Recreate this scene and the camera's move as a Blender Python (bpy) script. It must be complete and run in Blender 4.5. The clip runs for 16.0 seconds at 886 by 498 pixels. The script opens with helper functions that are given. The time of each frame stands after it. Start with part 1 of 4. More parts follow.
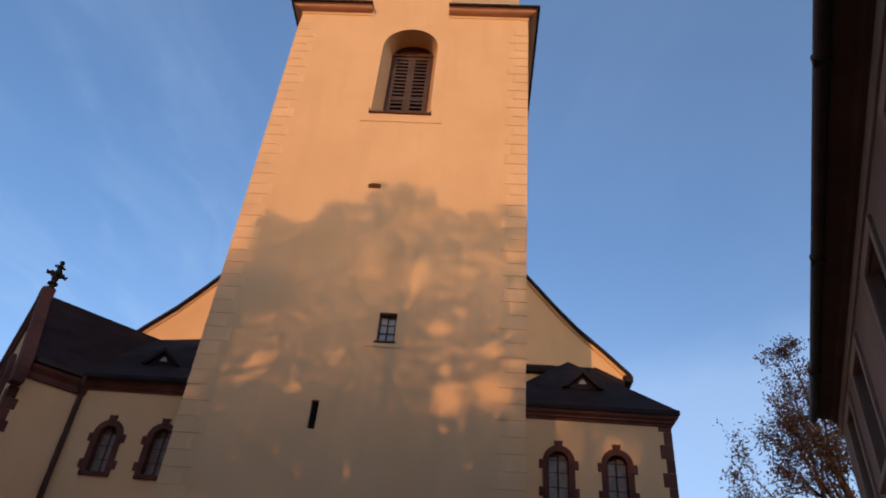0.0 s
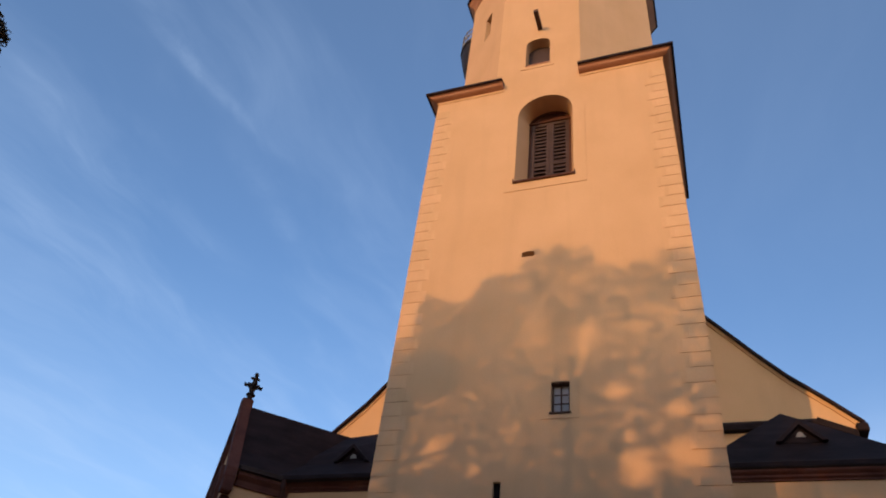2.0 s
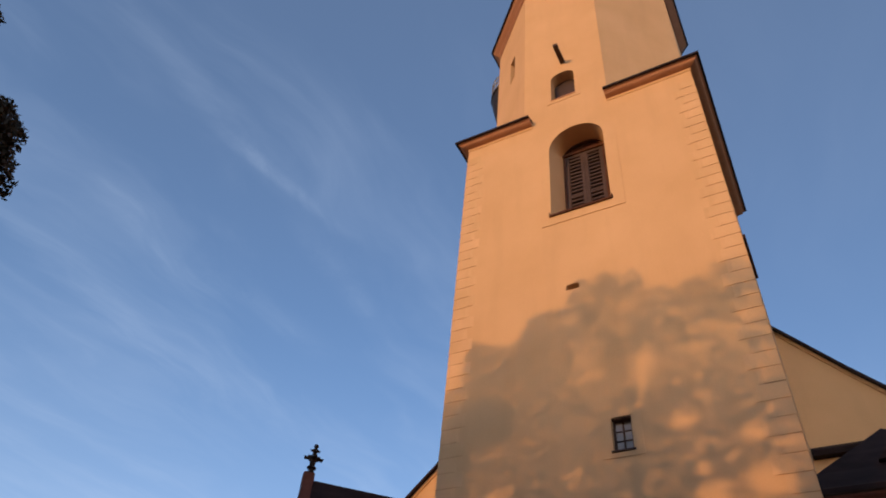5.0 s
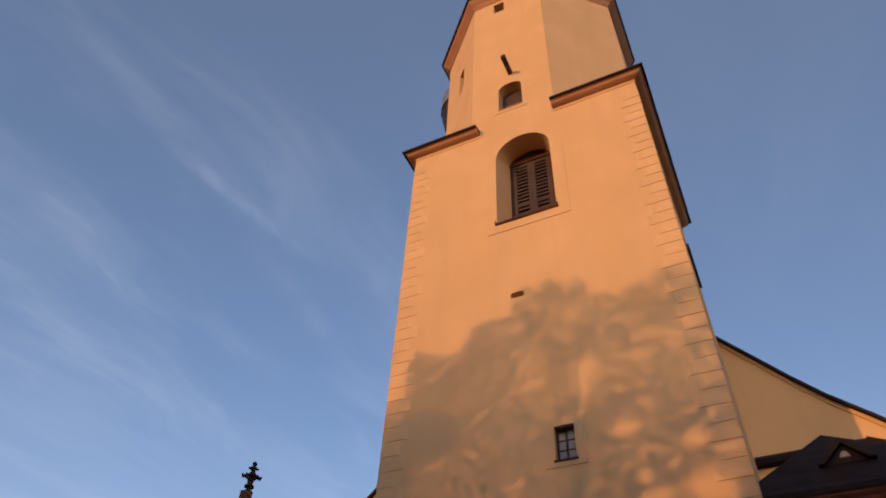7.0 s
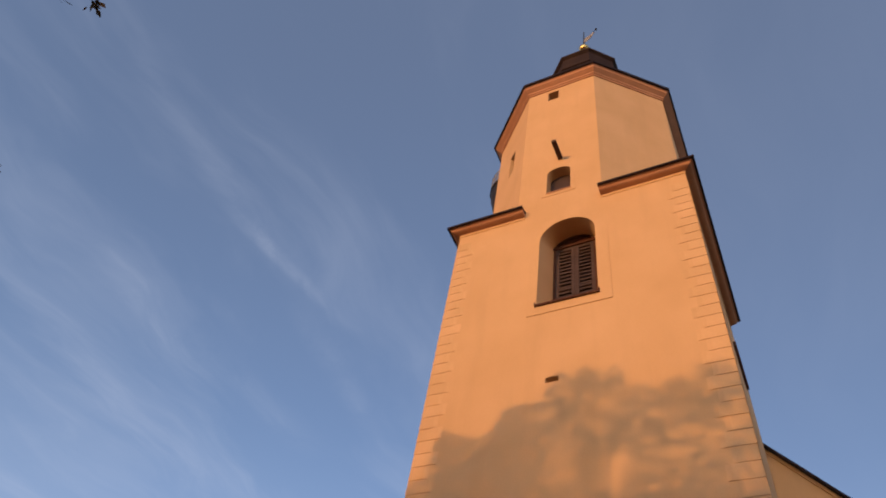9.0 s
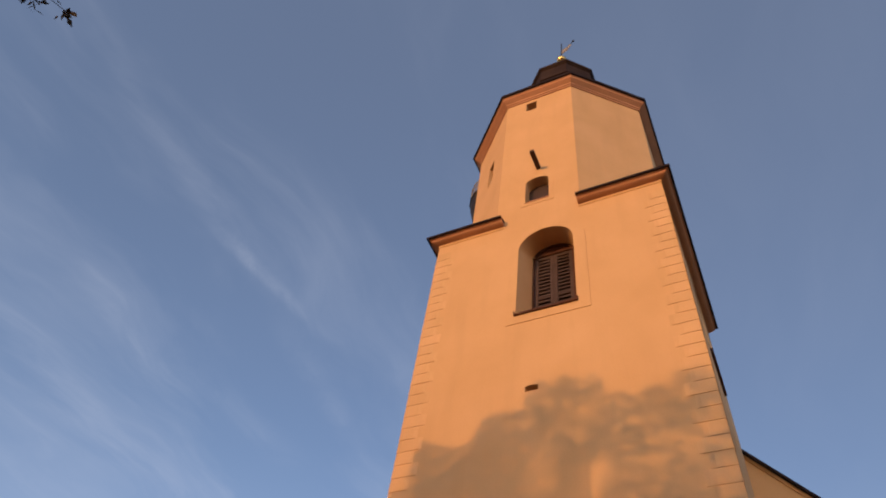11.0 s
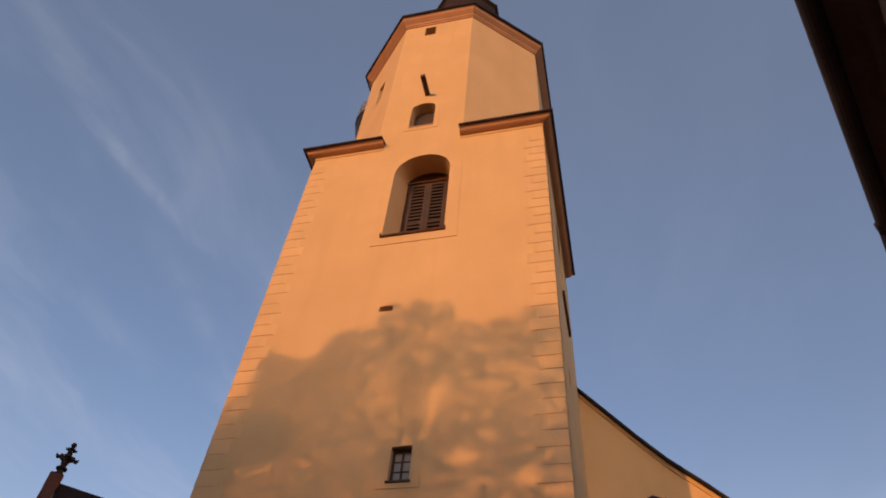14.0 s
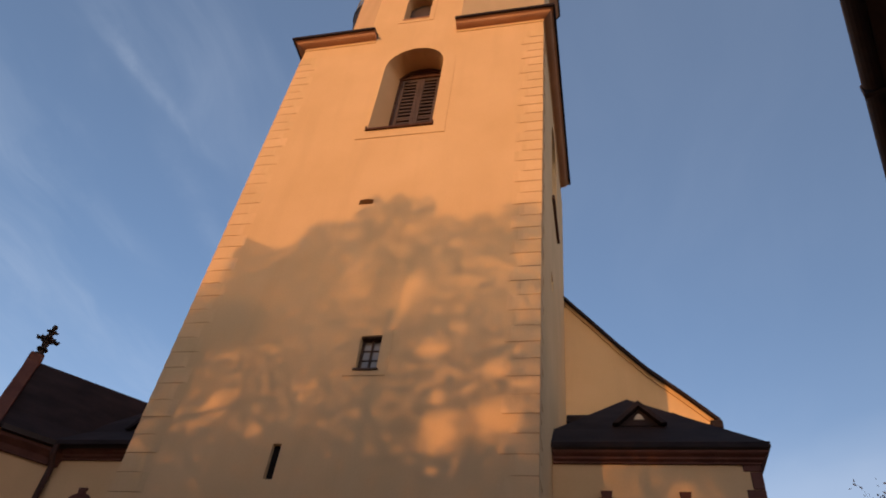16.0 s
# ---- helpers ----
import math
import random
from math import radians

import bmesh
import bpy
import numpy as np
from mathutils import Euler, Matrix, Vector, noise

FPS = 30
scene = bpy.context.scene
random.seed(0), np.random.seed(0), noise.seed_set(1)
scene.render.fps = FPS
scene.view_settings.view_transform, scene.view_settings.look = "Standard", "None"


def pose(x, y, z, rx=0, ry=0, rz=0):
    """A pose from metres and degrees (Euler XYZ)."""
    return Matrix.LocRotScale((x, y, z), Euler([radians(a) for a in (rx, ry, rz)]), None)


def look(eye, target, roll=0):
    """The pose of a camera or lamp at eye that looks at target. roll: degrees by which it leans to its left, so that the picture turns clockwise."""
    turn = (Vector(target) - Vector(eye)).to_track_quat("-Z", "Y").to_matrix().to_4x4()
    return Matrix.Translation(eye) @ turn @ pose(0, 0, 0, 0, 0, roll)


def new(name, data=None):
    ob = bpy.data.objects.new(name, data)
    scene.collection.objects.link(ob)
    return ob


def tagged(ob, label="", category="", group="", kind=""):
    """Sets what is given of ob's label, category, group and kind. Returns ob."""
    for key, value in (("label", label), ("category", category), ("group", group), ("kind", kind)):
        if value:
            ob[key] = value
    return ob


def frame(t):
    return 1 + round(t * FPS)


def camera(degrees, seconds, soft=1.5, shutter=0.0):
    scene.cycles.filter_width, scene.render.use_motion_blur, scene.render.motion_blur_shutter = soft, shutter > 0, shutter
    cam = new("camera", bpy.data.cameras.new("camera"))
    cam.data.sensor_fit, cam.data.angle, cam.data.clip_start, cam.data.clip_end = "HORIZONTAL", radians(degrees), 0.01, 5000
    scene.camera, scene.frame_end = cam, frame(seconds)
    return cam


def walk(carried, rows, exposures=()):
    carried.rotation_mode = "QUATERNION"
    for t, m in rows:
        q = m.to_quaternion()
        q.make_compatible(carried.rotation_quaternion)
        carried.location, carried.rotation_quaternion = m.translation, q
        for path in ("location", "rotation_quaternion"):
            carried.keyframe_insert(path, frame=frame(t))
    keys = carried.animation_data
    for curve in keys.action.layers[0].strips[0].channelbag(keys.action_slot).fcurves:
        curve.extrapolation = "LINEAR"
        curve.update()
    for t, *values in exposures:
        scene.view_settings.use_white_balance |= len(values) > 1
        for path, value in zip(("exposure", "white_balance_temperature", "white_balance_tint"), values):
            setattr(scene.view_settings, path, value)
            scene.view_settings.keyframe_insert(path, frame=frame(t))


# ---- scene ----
cam = camera(65.3, 16.0, soft=1.9)
PATH = [
    (0, (3.057, -16.119, 2.208), (2.938, -14.486, 3.357), 5.3),
    (0.5, (3.205, -15.975, 2.196), (2.935, -14.356, 3.339), 4.7),
    (1, (3.318, -15.705, 2.235), (2.94, -14.108, 3.379), 7.9),
    (1.5, (3.547, -15.466, 2.302), (3.077, -13.958, 3.528), 6.4),
    (2, (3.739, -15.413, 2.286), (3.112, -14.015, 3.571), 8.2),
    (2.5, (3.813, -15.184, 2.308), (3.097, -13.855, 3.62), 10.3),
    (3, (3.901, -14.973, 2.349), (3.24, -13.657, 3.702), 6.4),
    (3.5, (4.029, -14.753, 2.444), (3.279, -13.529, 3.836), 8.5),
    (6, (4.423, -13.964, 2.462), (3.649, -12.762, 3.86), 6.4),
    (6.5, (4.404, -13.766, 2.524), (3.711, -12.55, 3.953), 5.5),
    (7, (4.446, -13.588, 2.557), (3.792, -12.368, 4.001), 3.6),
    (7.5, (4.579, -13.53, 2.556), (3.799, -12.411, 4.019), 7.8),
    (8, (4.592, -13.418, 2.548), (3.819, -12.331, 4.038), 9.1),
    (8.5, (4.555, -13.303, 2.538), (3.824, -12.285, 4.097), 15.7),
    (9, (4.548, -13.247, 2.603), (3.837, -12.253, 4.186), 13.5),
    (11.5, (4.634, -13.177, 2.579), (3.982, -12.188, 4.19), 11.3),
    (12, (4.646, -13.161, 2.589), (4.007, -12.157, 4.195), 11.1),
    (12.5, (4.6, -13.093, 2.639), (3.988, -12.07, 4.245), 10.0),
    (13, (4.65, -13.083, 2.579), (4.112, -12.017, 4.183), 9.0),
    (13.5, (4.748, -12.902, 2.593), (4.362, -11.741, 4.175), 4.2),
    (14, (4.947, -12.673, 2.628), (4.565, -11.425, 4.143), 5.8),
    (14.5, (5.003, -12.395, 2.627), (4.583, -11.082, 4.076), 8.4),
    (15, (5.095, -12.165, 2.655), (4.727, -10.795, 4.065), 10.2),
    (15.5, (5.32, -11.9, 2.613), (4.885, -10.535, 4.01), 9.3),
    (16, (5.448, -11.689, 2.621), (5.022, -10.281, 3.976), 8.1),
]
# seconds, stops, kelvin, tint
EXPOSURES = [(0, 0.7, 6500, 10), (2.4, 0.7, 6500, 10), (3.5, 0.57, 6500, 10), (6, 0.58, 7500, 16), (9, 0.6, 8100, 20), (12.5, 0.58, 8600, 20), (14.4, 0.60, 8900, 22), (16, 0.64, 7900, 14)]
walk(cam, [(t, look(eye, target, roll)) for t, eye, target, roll in PATH],
     exposures=EXPOSURES)

SUN_AZ, SUN_EL = 20.4, 10.0            # light travels towards +y, leaning to +x
GROUND = 0.75

# ---- world and sun ----
world = bpy.data.worlds.new("sky")
scene.world = world
world.use_nodes = True
wt = world.node_tree
wt.nodes.clear()
w_out = wt.nodes.new("ShaderNodeOutputWorld")
w_bg = wt.nodes.new("ShaderNodeBackground")
w_bg.inputs["Strength"].default_value = 0.15
w_sky = wt.nodes.new("ShaderNodeTexSky")
w_sky.sky_type = "NISHITA"
w_sky.sun_disc = False
w_sky.sun_elevation = radians(SUN_EL)
w_sky.sun_rotation = radians(180 - SUN_AZ)
w_sky.air_density, w_sky.dust_density, w_sky.ozone_density = 1.0, 1.0, 4.6
# thin cirrus on a level sheet far above, drawn out in streaks


def w_math(op, a, b=None, c=None):
    n = wt.nodes.new("ShaderNodeMath")
    n.operation = op
    for k, v in enumerate((a, b, c)):
        if isinstance(v, (int, float)):
            n.inputs[k].default_value = v
        elif v is not None:
            wt.links.new(v, n.inputs[k])
    return n.outputs[0]


def w_ramp(v, a, b, lo=0.0, hi=1.0):
    n = wt.nodes.new("ShaderNodeMapRange")
    n.interpolation_type = "SMOOTHSTEP"
    for k, q in (("From Min", a), ("From Max", b), ("To Min", lo), ("To Max", hi)):
        n.inputs[k].default_value = q
    wt.links.new(v, n.inputs["Value"])
    return n.outputs["Result"]


def w_noise(x, y, sx, sy, detail, rough=0.55, seed=0.0):
    c = wt.nodes.new("ShaderNodeCombineXYZ")
    wt.links.new(w_math("MULTIPLY", x, sx), c.inputs[0])
    wt.links.new(w_math("MULTIPLY", y, sy), c.inputs[1])
    c.inputs[2].default_value = seed
    n = wt.nodes.new("ShaderNodeTexNoise")
    n.inputs["Scale"].default_value, n.inputs["Detail"].default_value, n.inputs["Roughness"].default_value = 1.0, detail, rough
    wt.links.new(c.outputs[0], n.inputs["Vector"])
    return n.outputs["Fac"]


def w_blend(fac, a, colour):
    n = wt.nodes.new("ShaderNodeMix")
    n.data_type = "RGBA"
    wt.links.new(fac, n.inputs["Factor"])
    wt.links.new(a, n.inputs["A"])
    if isinstance(colour, tuple):
        n.inputs["B"].default_value = (*colour, 1)
    else:
        wt.links.new(colour, n.inputs["B"])
    return n.outputs["Result"]


w_tc = wt.nodes.new("ShaderNodeTexCoord")
w_sep = wt.nodes.new("ShaderNodeSeparateXYZ")
wt.links.new(w_tc.outputs["Generated"], w_sep.inputs[0])
up = w_math("MAXIMUM", w_sep.outputs["Z"], 0.10)
flat_x, flat_y = w_math("DIVIDE", w_sep.outputs["X"], up), w_math("DIVIDE", w_sep.outputs["Y"], up)
drift = w_math("MULTIPLY_ADD", w_noise(flat_x, flat_y, 2.2, 1.6, 3, 0.5, 4.0), 0.36, -0.18)
cx = w_math("ADD", flat_x, drift)
cy = w_math("ADD", flat_y, w_math("MULTIPLY", drift, 0.6))
fibre = w_ramp(w_noise(cx, cy, 11.0, 2.2, 6, 0.55, 1.3), 0.30, 0.78)
veil = w_ramp(w_noise(cx, cy, 4.2, 1.5, 5, 0.55, 7.7), 0.38, 0.70)
west = w_ramp(flat_x, 0.0, -0.85, 0.18, 1.0)
cloud = w_math("MULTIPLY", w_math("MULTIPLY", veil, w_math("MULTIPLY_ADD", fibre, 0.55, 0.45)), west)
cloud = w_math("MULTIPLY_ADD", cloud, 0.15, w_ramp(flat_x, 0.3, -1.2, 0.128, 0.10))
patchy = w_ramp(w_noise(cx, cy, 9.0, 6.0, 5, 0.65, 11.0), 0.32, 0.62, 0.25, 1.0)
# the bright streaks: place, slant, first and last reach, width, strength
for sx_, slant, y0, y1, wide, power in ((-0.765, 0.02, 0.10, 0.62, 0.05, 0.065), (-0.775, 0.2, 0.48, 0.64, 0.022, 0.15), (-0.79, -0.12, 0.7, 1.05, 0.06, 0.09), (-1.10, -0.05, 0.40, 0.72, 0.09, 0.10), (-1.08, 0.15, 0.66, 1.0, 0.10, 0.08), (-1.4, 0.0, 0.5, 1.3, 0.20, 0.06)):
    off = w_math("ABSOLUTE", w_math("SUBTRACT", w_math("MULTIPLY_ADD", flat_y, -slant, flat_x), sx_ - slant * y0))
    off = w_math("ADD", off, w_math("MULTIPLY", drift, wide * 2.5))
    body = w_math("MULTIPLY", w_ramp(off, wide, 0.0), w_math("MULTIPLY", w_ramp(flat_y, y0 - 0.10, y0 + 0.06), w_ramp(flat_y, y1 + 0.14, y1 - 0.06)))
    cloud = w_math("ADD", cloud, w_math("MULTIPLY", w_math("MULTIPLY", body, w_math("MULTIPLY", w_math("MULTIPLY_ADD", fibre, 0.8, 0.2), patchy)), power))
# a soft bank low in the north-east
bank = w_math("MULTIPLY", w_ramp(w_math("MULTIPLY_ADD", drift, 1.6, w_math("MULTIPLY_ADD", flat_x, 0.55, flat_y)), 2.05, 2.55), w_ramp(flat_x, 0.0, 0.45))
cloud = w_math("MINIMUM", w_math("MULTIPLY_ADD", bank, 0.22, cloud), 0.75)
sky_now = w_blend(cloud, w_sky.outputs["Color"], (2.5, 3.25, 4.5))
# horizon haze, warm towards the low sun
haze = w_ramp(w_sep.outputs["Z"], 0.62, 0.08, 0.0, 0.31)
w_cool = wt.nodes.new("ShaderNodeRGB")
w_cool.outputs[0].default_value = (2.8, 3.3, 4.3, 1)
haze_col = w_blend(w_ramp(w_sep.outputs["Y"], 0.05, -0.8), w_cool.outputs[0], (8.0, 4.8, 2.6))
sky_now = w_blend(haze, sky_now, haze_col)
wt.links.new(sky_now, w_bg.inputs["Color"])
wt.links.new(w_bg.outputs["Background"], w_out.inputs["Surface"])

sun_data = bpy.data.lights.new("sun", "SUN")
sun_data.energy, sun_data.angle, sun_data.color = 1.4, radians(0.42), (1.0, 0.535, 0.21)
sun = new("sun", sun_data)
s_az, s_el = radians(SUN_AZ), radians(SUN_EL)
SUN_WAY = Vector((math.sin(s_az) * math.cos(s_el), math.cos(s_az) * math.cos(s_el), -math.sin(s_el)))
sun.matrix_world = look(Vector((0, 0, 12)) - SUN_WAY * 60, (0, 0, 12))


# ---- materials ----
def material(name, low, high, scale=1.2, fine=30.0, rough=0.85, bump=0.15, metal=0.0, wear=None, stretch=(1, 1, 1), rnd=0.0):
    m = bpy.data.materials.new(name)
    m.use_nodes = True
    t = m.node_tree
    b = t.nodes["Principled BSDF"]
    b.inputs["Roughness"].default_value = rough
    b.inputs["Metallic"].default_value = metal
    b.inputs["Specular IOR Level"].default_value = 0.12 if rough > 0.78 else 0.3
    geo = t.nodes.new("ShaderNodeNewGeometry")
    mp = t.nodes.new("ShaderNodeMapping")
    mp.inputs["Scale"].default_value = stretch
    t.links.new(geo.outputs["Position"], mp.inputs["Vector"])
    n1, n2 = t.nodes.new("ShaderNodeTexNoise"), t.nodes.new("ShaderNodeTexNoise")
    n1.inputs["Scale"].default_value, n1.inputs["Detail"].default_value = scale, 6
    n2.inputs["Scale"].default_value, n2.inputs["Detail"].default_value = fine, 4
    for n in (n1, n2):
        t.links.new(mp.outputs["Vector"], n.inputs["Vector"])
    add = t.nodes.new("ShaderNodeMath")
    add.operation = "MULTIPLY_ADD"
    t.links.new(n2.outputs["Fac"], add.inputs[0])
    add.inputs[1].default_value = 0.35
    t.links.new(n1.outputs["Fac"], add.inputs[2])
    rng = t.nodes.new("ShaderNodeMapRange")
    rng.inputs["From Min"].default_value, rng.inputs["From Max"].default_value = 0.45, 0.9
    t.links.new(add.outputs[0], rng.inputs["Value"])
    mix = t.nodes.new("ShaderNodeMix")
    mix.data_type = "RGBA"
    mix.inputs["A"].default_value, mix.inputs["B"].default_value = (*low, 1), (*high, 1)
    t.links.new(rng.outputs["Result"], mix.inputs["Factor"])
    last = mix.outputs["Result"]
    if rnd:
        oi = t.nodes.new("ShaderNodeObjectInfo")
        r2 = t.nodes.new("ShaderNodeMapRange")
        r2.inputs["To Min"].default_value, r2.inputs["To Max"].default_value = 1 - rnd, 1 + rnd
        t.links.new(oi.outputs["Random"], r2.inputs["Value"])
        vm = t.nodes.new("ShaderNodeVectorMath")
        vm.operation = "SCALE"
        t.links.new(last, vm.inputs[0])
        t.links.new(r2.outputs["Result"], vm.inputs["Scale"])
        last = vm.outputs["Vector"]
    if wear:
        # broad streaks and blotches of dirt with a shape of their own
        mp2 = t.nodes.new("ShaderNodeMapping")
        mp2.inputs["Scale"].default_value = (1.4, 1.4, 0.22)
        t.links.new(geo.outputs["Position"], mp2.inputs["Vector"])
        n3 = t.nodes.new("ShaderNodeTexNoise")
        n3.inputs["Scale"].default_value, n3.inputs["Detail"].default_value = 1.1, 8
        t.links.new(mp2.outputs["Vector"], n3.inputs["Vector"])
        r3 = t.nodes.new("ShaderNodeMapRange")
        r3.inputs["From Min"].default_value, r3.inputs["From Max"].default_value, r3.inputs["To Max"].default_value = 0.5, 0.8, 0.5
        t.links.new(n3.outputs["Fac"], r3.inputs["Value"])
        m3 = t.nodes.new("ShaderNodeMix")
        m3.data_type = "RGBA"
        m3.inputs["B"].default_value = (*wear, 1)
        t.links.new(last, m3.inputs["A"])
        t.links.new(r3.outputs["Result"], m3.inputs["Factor"])
        last = m3.outputs["Result"]
    t.links.new(last, b.inputs["Base Color"])
    if bump:
        bp = t.nodes.new("ShaderNodeBump")
        bp.inputs["Strength"].default_value, bp.inputs["Distance"].default_value = bump, 0.02
        t.links.new(add.outputs[0], bp.inputs["Height"])
        t.links.new(bp.outputs["Normal"], b.inputs["Normal"])
    return m


PLASTER = material("cream_plaster", (0.655, 0.40, 0.205), (0.73, 0.455, 0.245), 0.5, 22, 0.92, 0.22, wear=(0.59, 0.36, 0.19))
QUOIN = material("painted_quoin", (0.645, 0.40, 0.205), (0.74, 0.46, 0.25), 0.7, 26, 0.9, 0.25, rnd=0.03)
CORNICE = material("rose_cornice", (0.50, 0.25, 0.15), (0.62, 0.325, 0.20), 0.9, 18, 0.85, 0.15, wear=(0.45, 0.25, 0.17))
STONE = material("red_sandstone", (0.080, 0.031, 0.024), (0.14, 0.056, 0.041), 1.6, 24, 0.9, 0.35, rnd=0.12)
SLATE = material("dark_slate", (0.015, 0.0095, 0.010), (0.033, 0.021, 0.021), 1.2, 14, 0.8, 0.3, stretch=(1, 1, 2.5), rnd=0.2)
# darker copy of the slate, with the distant roof's shade in its colour
SHADE_SLATE = material("shade_slate", (0.010, 0.0075, 0.008), (0.022, 0.016, 0.0165), 1.0, 12, 0.9, 0.3, stretch=(1, 1, 2.5))
# dark patina of the finial, its shade also put into the colour
DARKSTONE = material("shaded_patina_stone", (0.025, 0.018, 0.016), (0.06, 0.042, 0.034), 3.0, 24, 0.9, 0.35)
DARKWOOD = material("dark_wood", (0.045, 0.022, 0.014), (0.10, 0.05, 0.03), 2.0, 40, 0.75, 0.25, stretch=(4, 4, 0.6))
RUSTWOOD = material("red_brown_frame_paint", (0.075, 0.032, 0.021), (0.13, 0.058, 0.038), 2.0, 40, 0.8, 0.2, stretch=(4, 4, 0.6))
SHUTTER = material("brown_shutter_paint", (0.052, 0.032, 0.029), (0.085, 0.054, 0.049), 1.5, 35, 0.7, 0.15)
# near-black colour for the shade behind openings and shutter slats
VOID = material("interior_shade", (0.010, 0.007, 0.006), (0.02, 0.014, 0.012), 2, 20, 0.9, 0.0)
COPPER = material("weathered_copper", (0.028, 0.017, 0.015), (0.055, 0.034, 0.028), 1.0, 12, 0.8, 0.15, metal=0.1)
GOLD = material("gilded_metal", (0.75, 0.5, 0.18), (0.9, 0.62, 0.25), 3, 20, 0.3, 0.05, metal=1.0)
ZINC = material("zinc_gutter", (0.035, 0.024, 0.023), (0.065, 0.046, 0.042), 1.5, 16, 0.6, 0.08, metal=0.2)
GREYWALL = material("grey_brown_render", (0.22, 0.145, 0.112), (0.30, 0.205, 0.16), 0.8, 20, 0.92, 0.3, wear=(0.17, 0.112, 0.088))
GREYTRIM = material("grey_stone_trim", (0.26, 0.18, 0.145), (0.34, 0.245, 0.195), 1.1, 22, 0.88, 0.25)
SOFFIT = material("dark_soffit_paint", (0.075, 0.047, 0.037), (0.12, 0.078, 0.06), 1.2, 24, 0.8, 0.15)
# unseen ground, toned warm and lighter to bounce light onto the walls
BOUNCE_GROUND = material("warm_bounce_ground", (0.15, 0.115, 0.085), (0.24, 0.185, 0.135), 0.6, 60, 0.95, 0.4)
BARK = material("bark", (0.035, 0.022, 0.016), (0.075, 0.05, 0.036), 3, 30, 0.95, 0.6, stretch=(1, 1, 0.3))
LEAFDARK = material("dark_leaf", (0.035, 0.030, 0.014), (0.085, 0.055, 0.03), 1.5, 9, 0.7, 0.0)
LEAFBROWN = material("autumn_leaf", (0.03, 0.02, 0.016), (0.085, 0.05, 0.034), 0.9, 6, 0.75, 0.0)
PIPE = material("brown_pipe_paint", (0.055, 0.026, 0.021), (0.08, 0.04, 0.032), 2, 20, 0.8, 0.05)
IRON = material("wrought_iron", (0.02, 0.018, 0.018), (0.05, 0.04, 0.036), 4, 30, 0.6, 0.1, metal=0.5)
RAILPALE = material("pale_iron_rail", (0.24, 0.22, 0.20), (0.36, 0.33, 0.29), 4, 30, 0.6, 0.1, metal=0.2)

GLASS = bpy.data.materials.new("window_glass")
GLASS.use_nodes = True
g = GLASS.node_tree.nodes["Principled BSDF"]
g.inputs["Base Color"].default_value = (0.23, 0.20, 0.175, 1)
g.inputs["Roughness"].default_value = 0.22
g.inputs["Specular IOR Level"].default_value = 0.9
LEADGLASS = material("leaded_glass", (0.14, 0.105, 0.09), (0.23, 0.175, 0.15), 5, 26, 0.35, 0.35)


# ---- building blocks ----
def obj(name, bm, mat, parent=None, label="", smooth=False):
    me = bpy.data.meshes.new(name)
    bmesh.ops.recalc_face_normals(bm, faces=bm.faces)
    if smooth:
        for f in bm.faces:
            f.smooth = True
    bm.to_mesh(me)
    bm.free()
    me.materials.append(mat)
    ob = new(name, me)
    if parent:
        ob.parent = parent
    if label:
        ob["label"] = label
    return ob


part = obj


def thing(name, label, category, at=(0, 0, 0), group="", kind=""):
    e = new(name)
    e.matrix_basis = pose(*at)
    e.empty_display_size = 0.2
    return tagged(e, label, category, group, kind)


def add_box(bm, x0, x1, y0, y1, z0, z1, m=None, bevel=0.0):
    vs = bmesh.ops.create_cube(bm, size=1)["verts"]
    for v in vs:
        v.co = Vector((x0 + (v.co.x + 0.5) * (x1 - x0), y0 + (v.co.y + 0.5) * (y1 - y0), z0 + (v.co.z + 0.5) * (z1 - z0)))
    if bevel:
        es = list({e for v in vs for e in v.link_edges})
        made = bmesh.ops.bevel(bm, geom=es, offset=bevel, segments=1, affect="EDGES", profile=0.5)
        vs = list({v for f in made["faces"] for v in f.verts} | {v for v in vs if v.is_valid})
    if m is not None:
        for v in vs:
            v.co = m @ v.co
    return vs


def box(*args, m=None, bevel=0.0):
    bm = bmesh.new()
    add_box(bm, *args, m=m, bevel=bevel)
    return bm


def add_prism(bm, pts, a, b, axis="y", m=None):
    """A closed outline drawn out from a to b along an axis; pts are (x, z), (x, y) or (y, z)."""
    def at(p, d):
        q = {"y": (p[0], d, p[1]), "z": (p[0], p[1], d), "x": (d, p[0], p[1])}[axis]
        q = Vector(q)
        return m @ q if m is not None else q
    lo = [bm.verts.new(at(p, a)) for p in pts]
    hi = [bm.verts.new(at(p, b)) for p in pts]
    bm.faces.new(lo)
    bm.faces.new(hi[::-1])
    for i in range(len(pts)):
        j = (i + 1) % len(pts)
        bm.faces.new((lo[i], hi[i], hi[j], lo[j]))


def prism(pts, a, b, axis="y", m=None):
    bm = bmesh.new()
    add_prism(bm, pts, a, b, axis, m)
    return bm


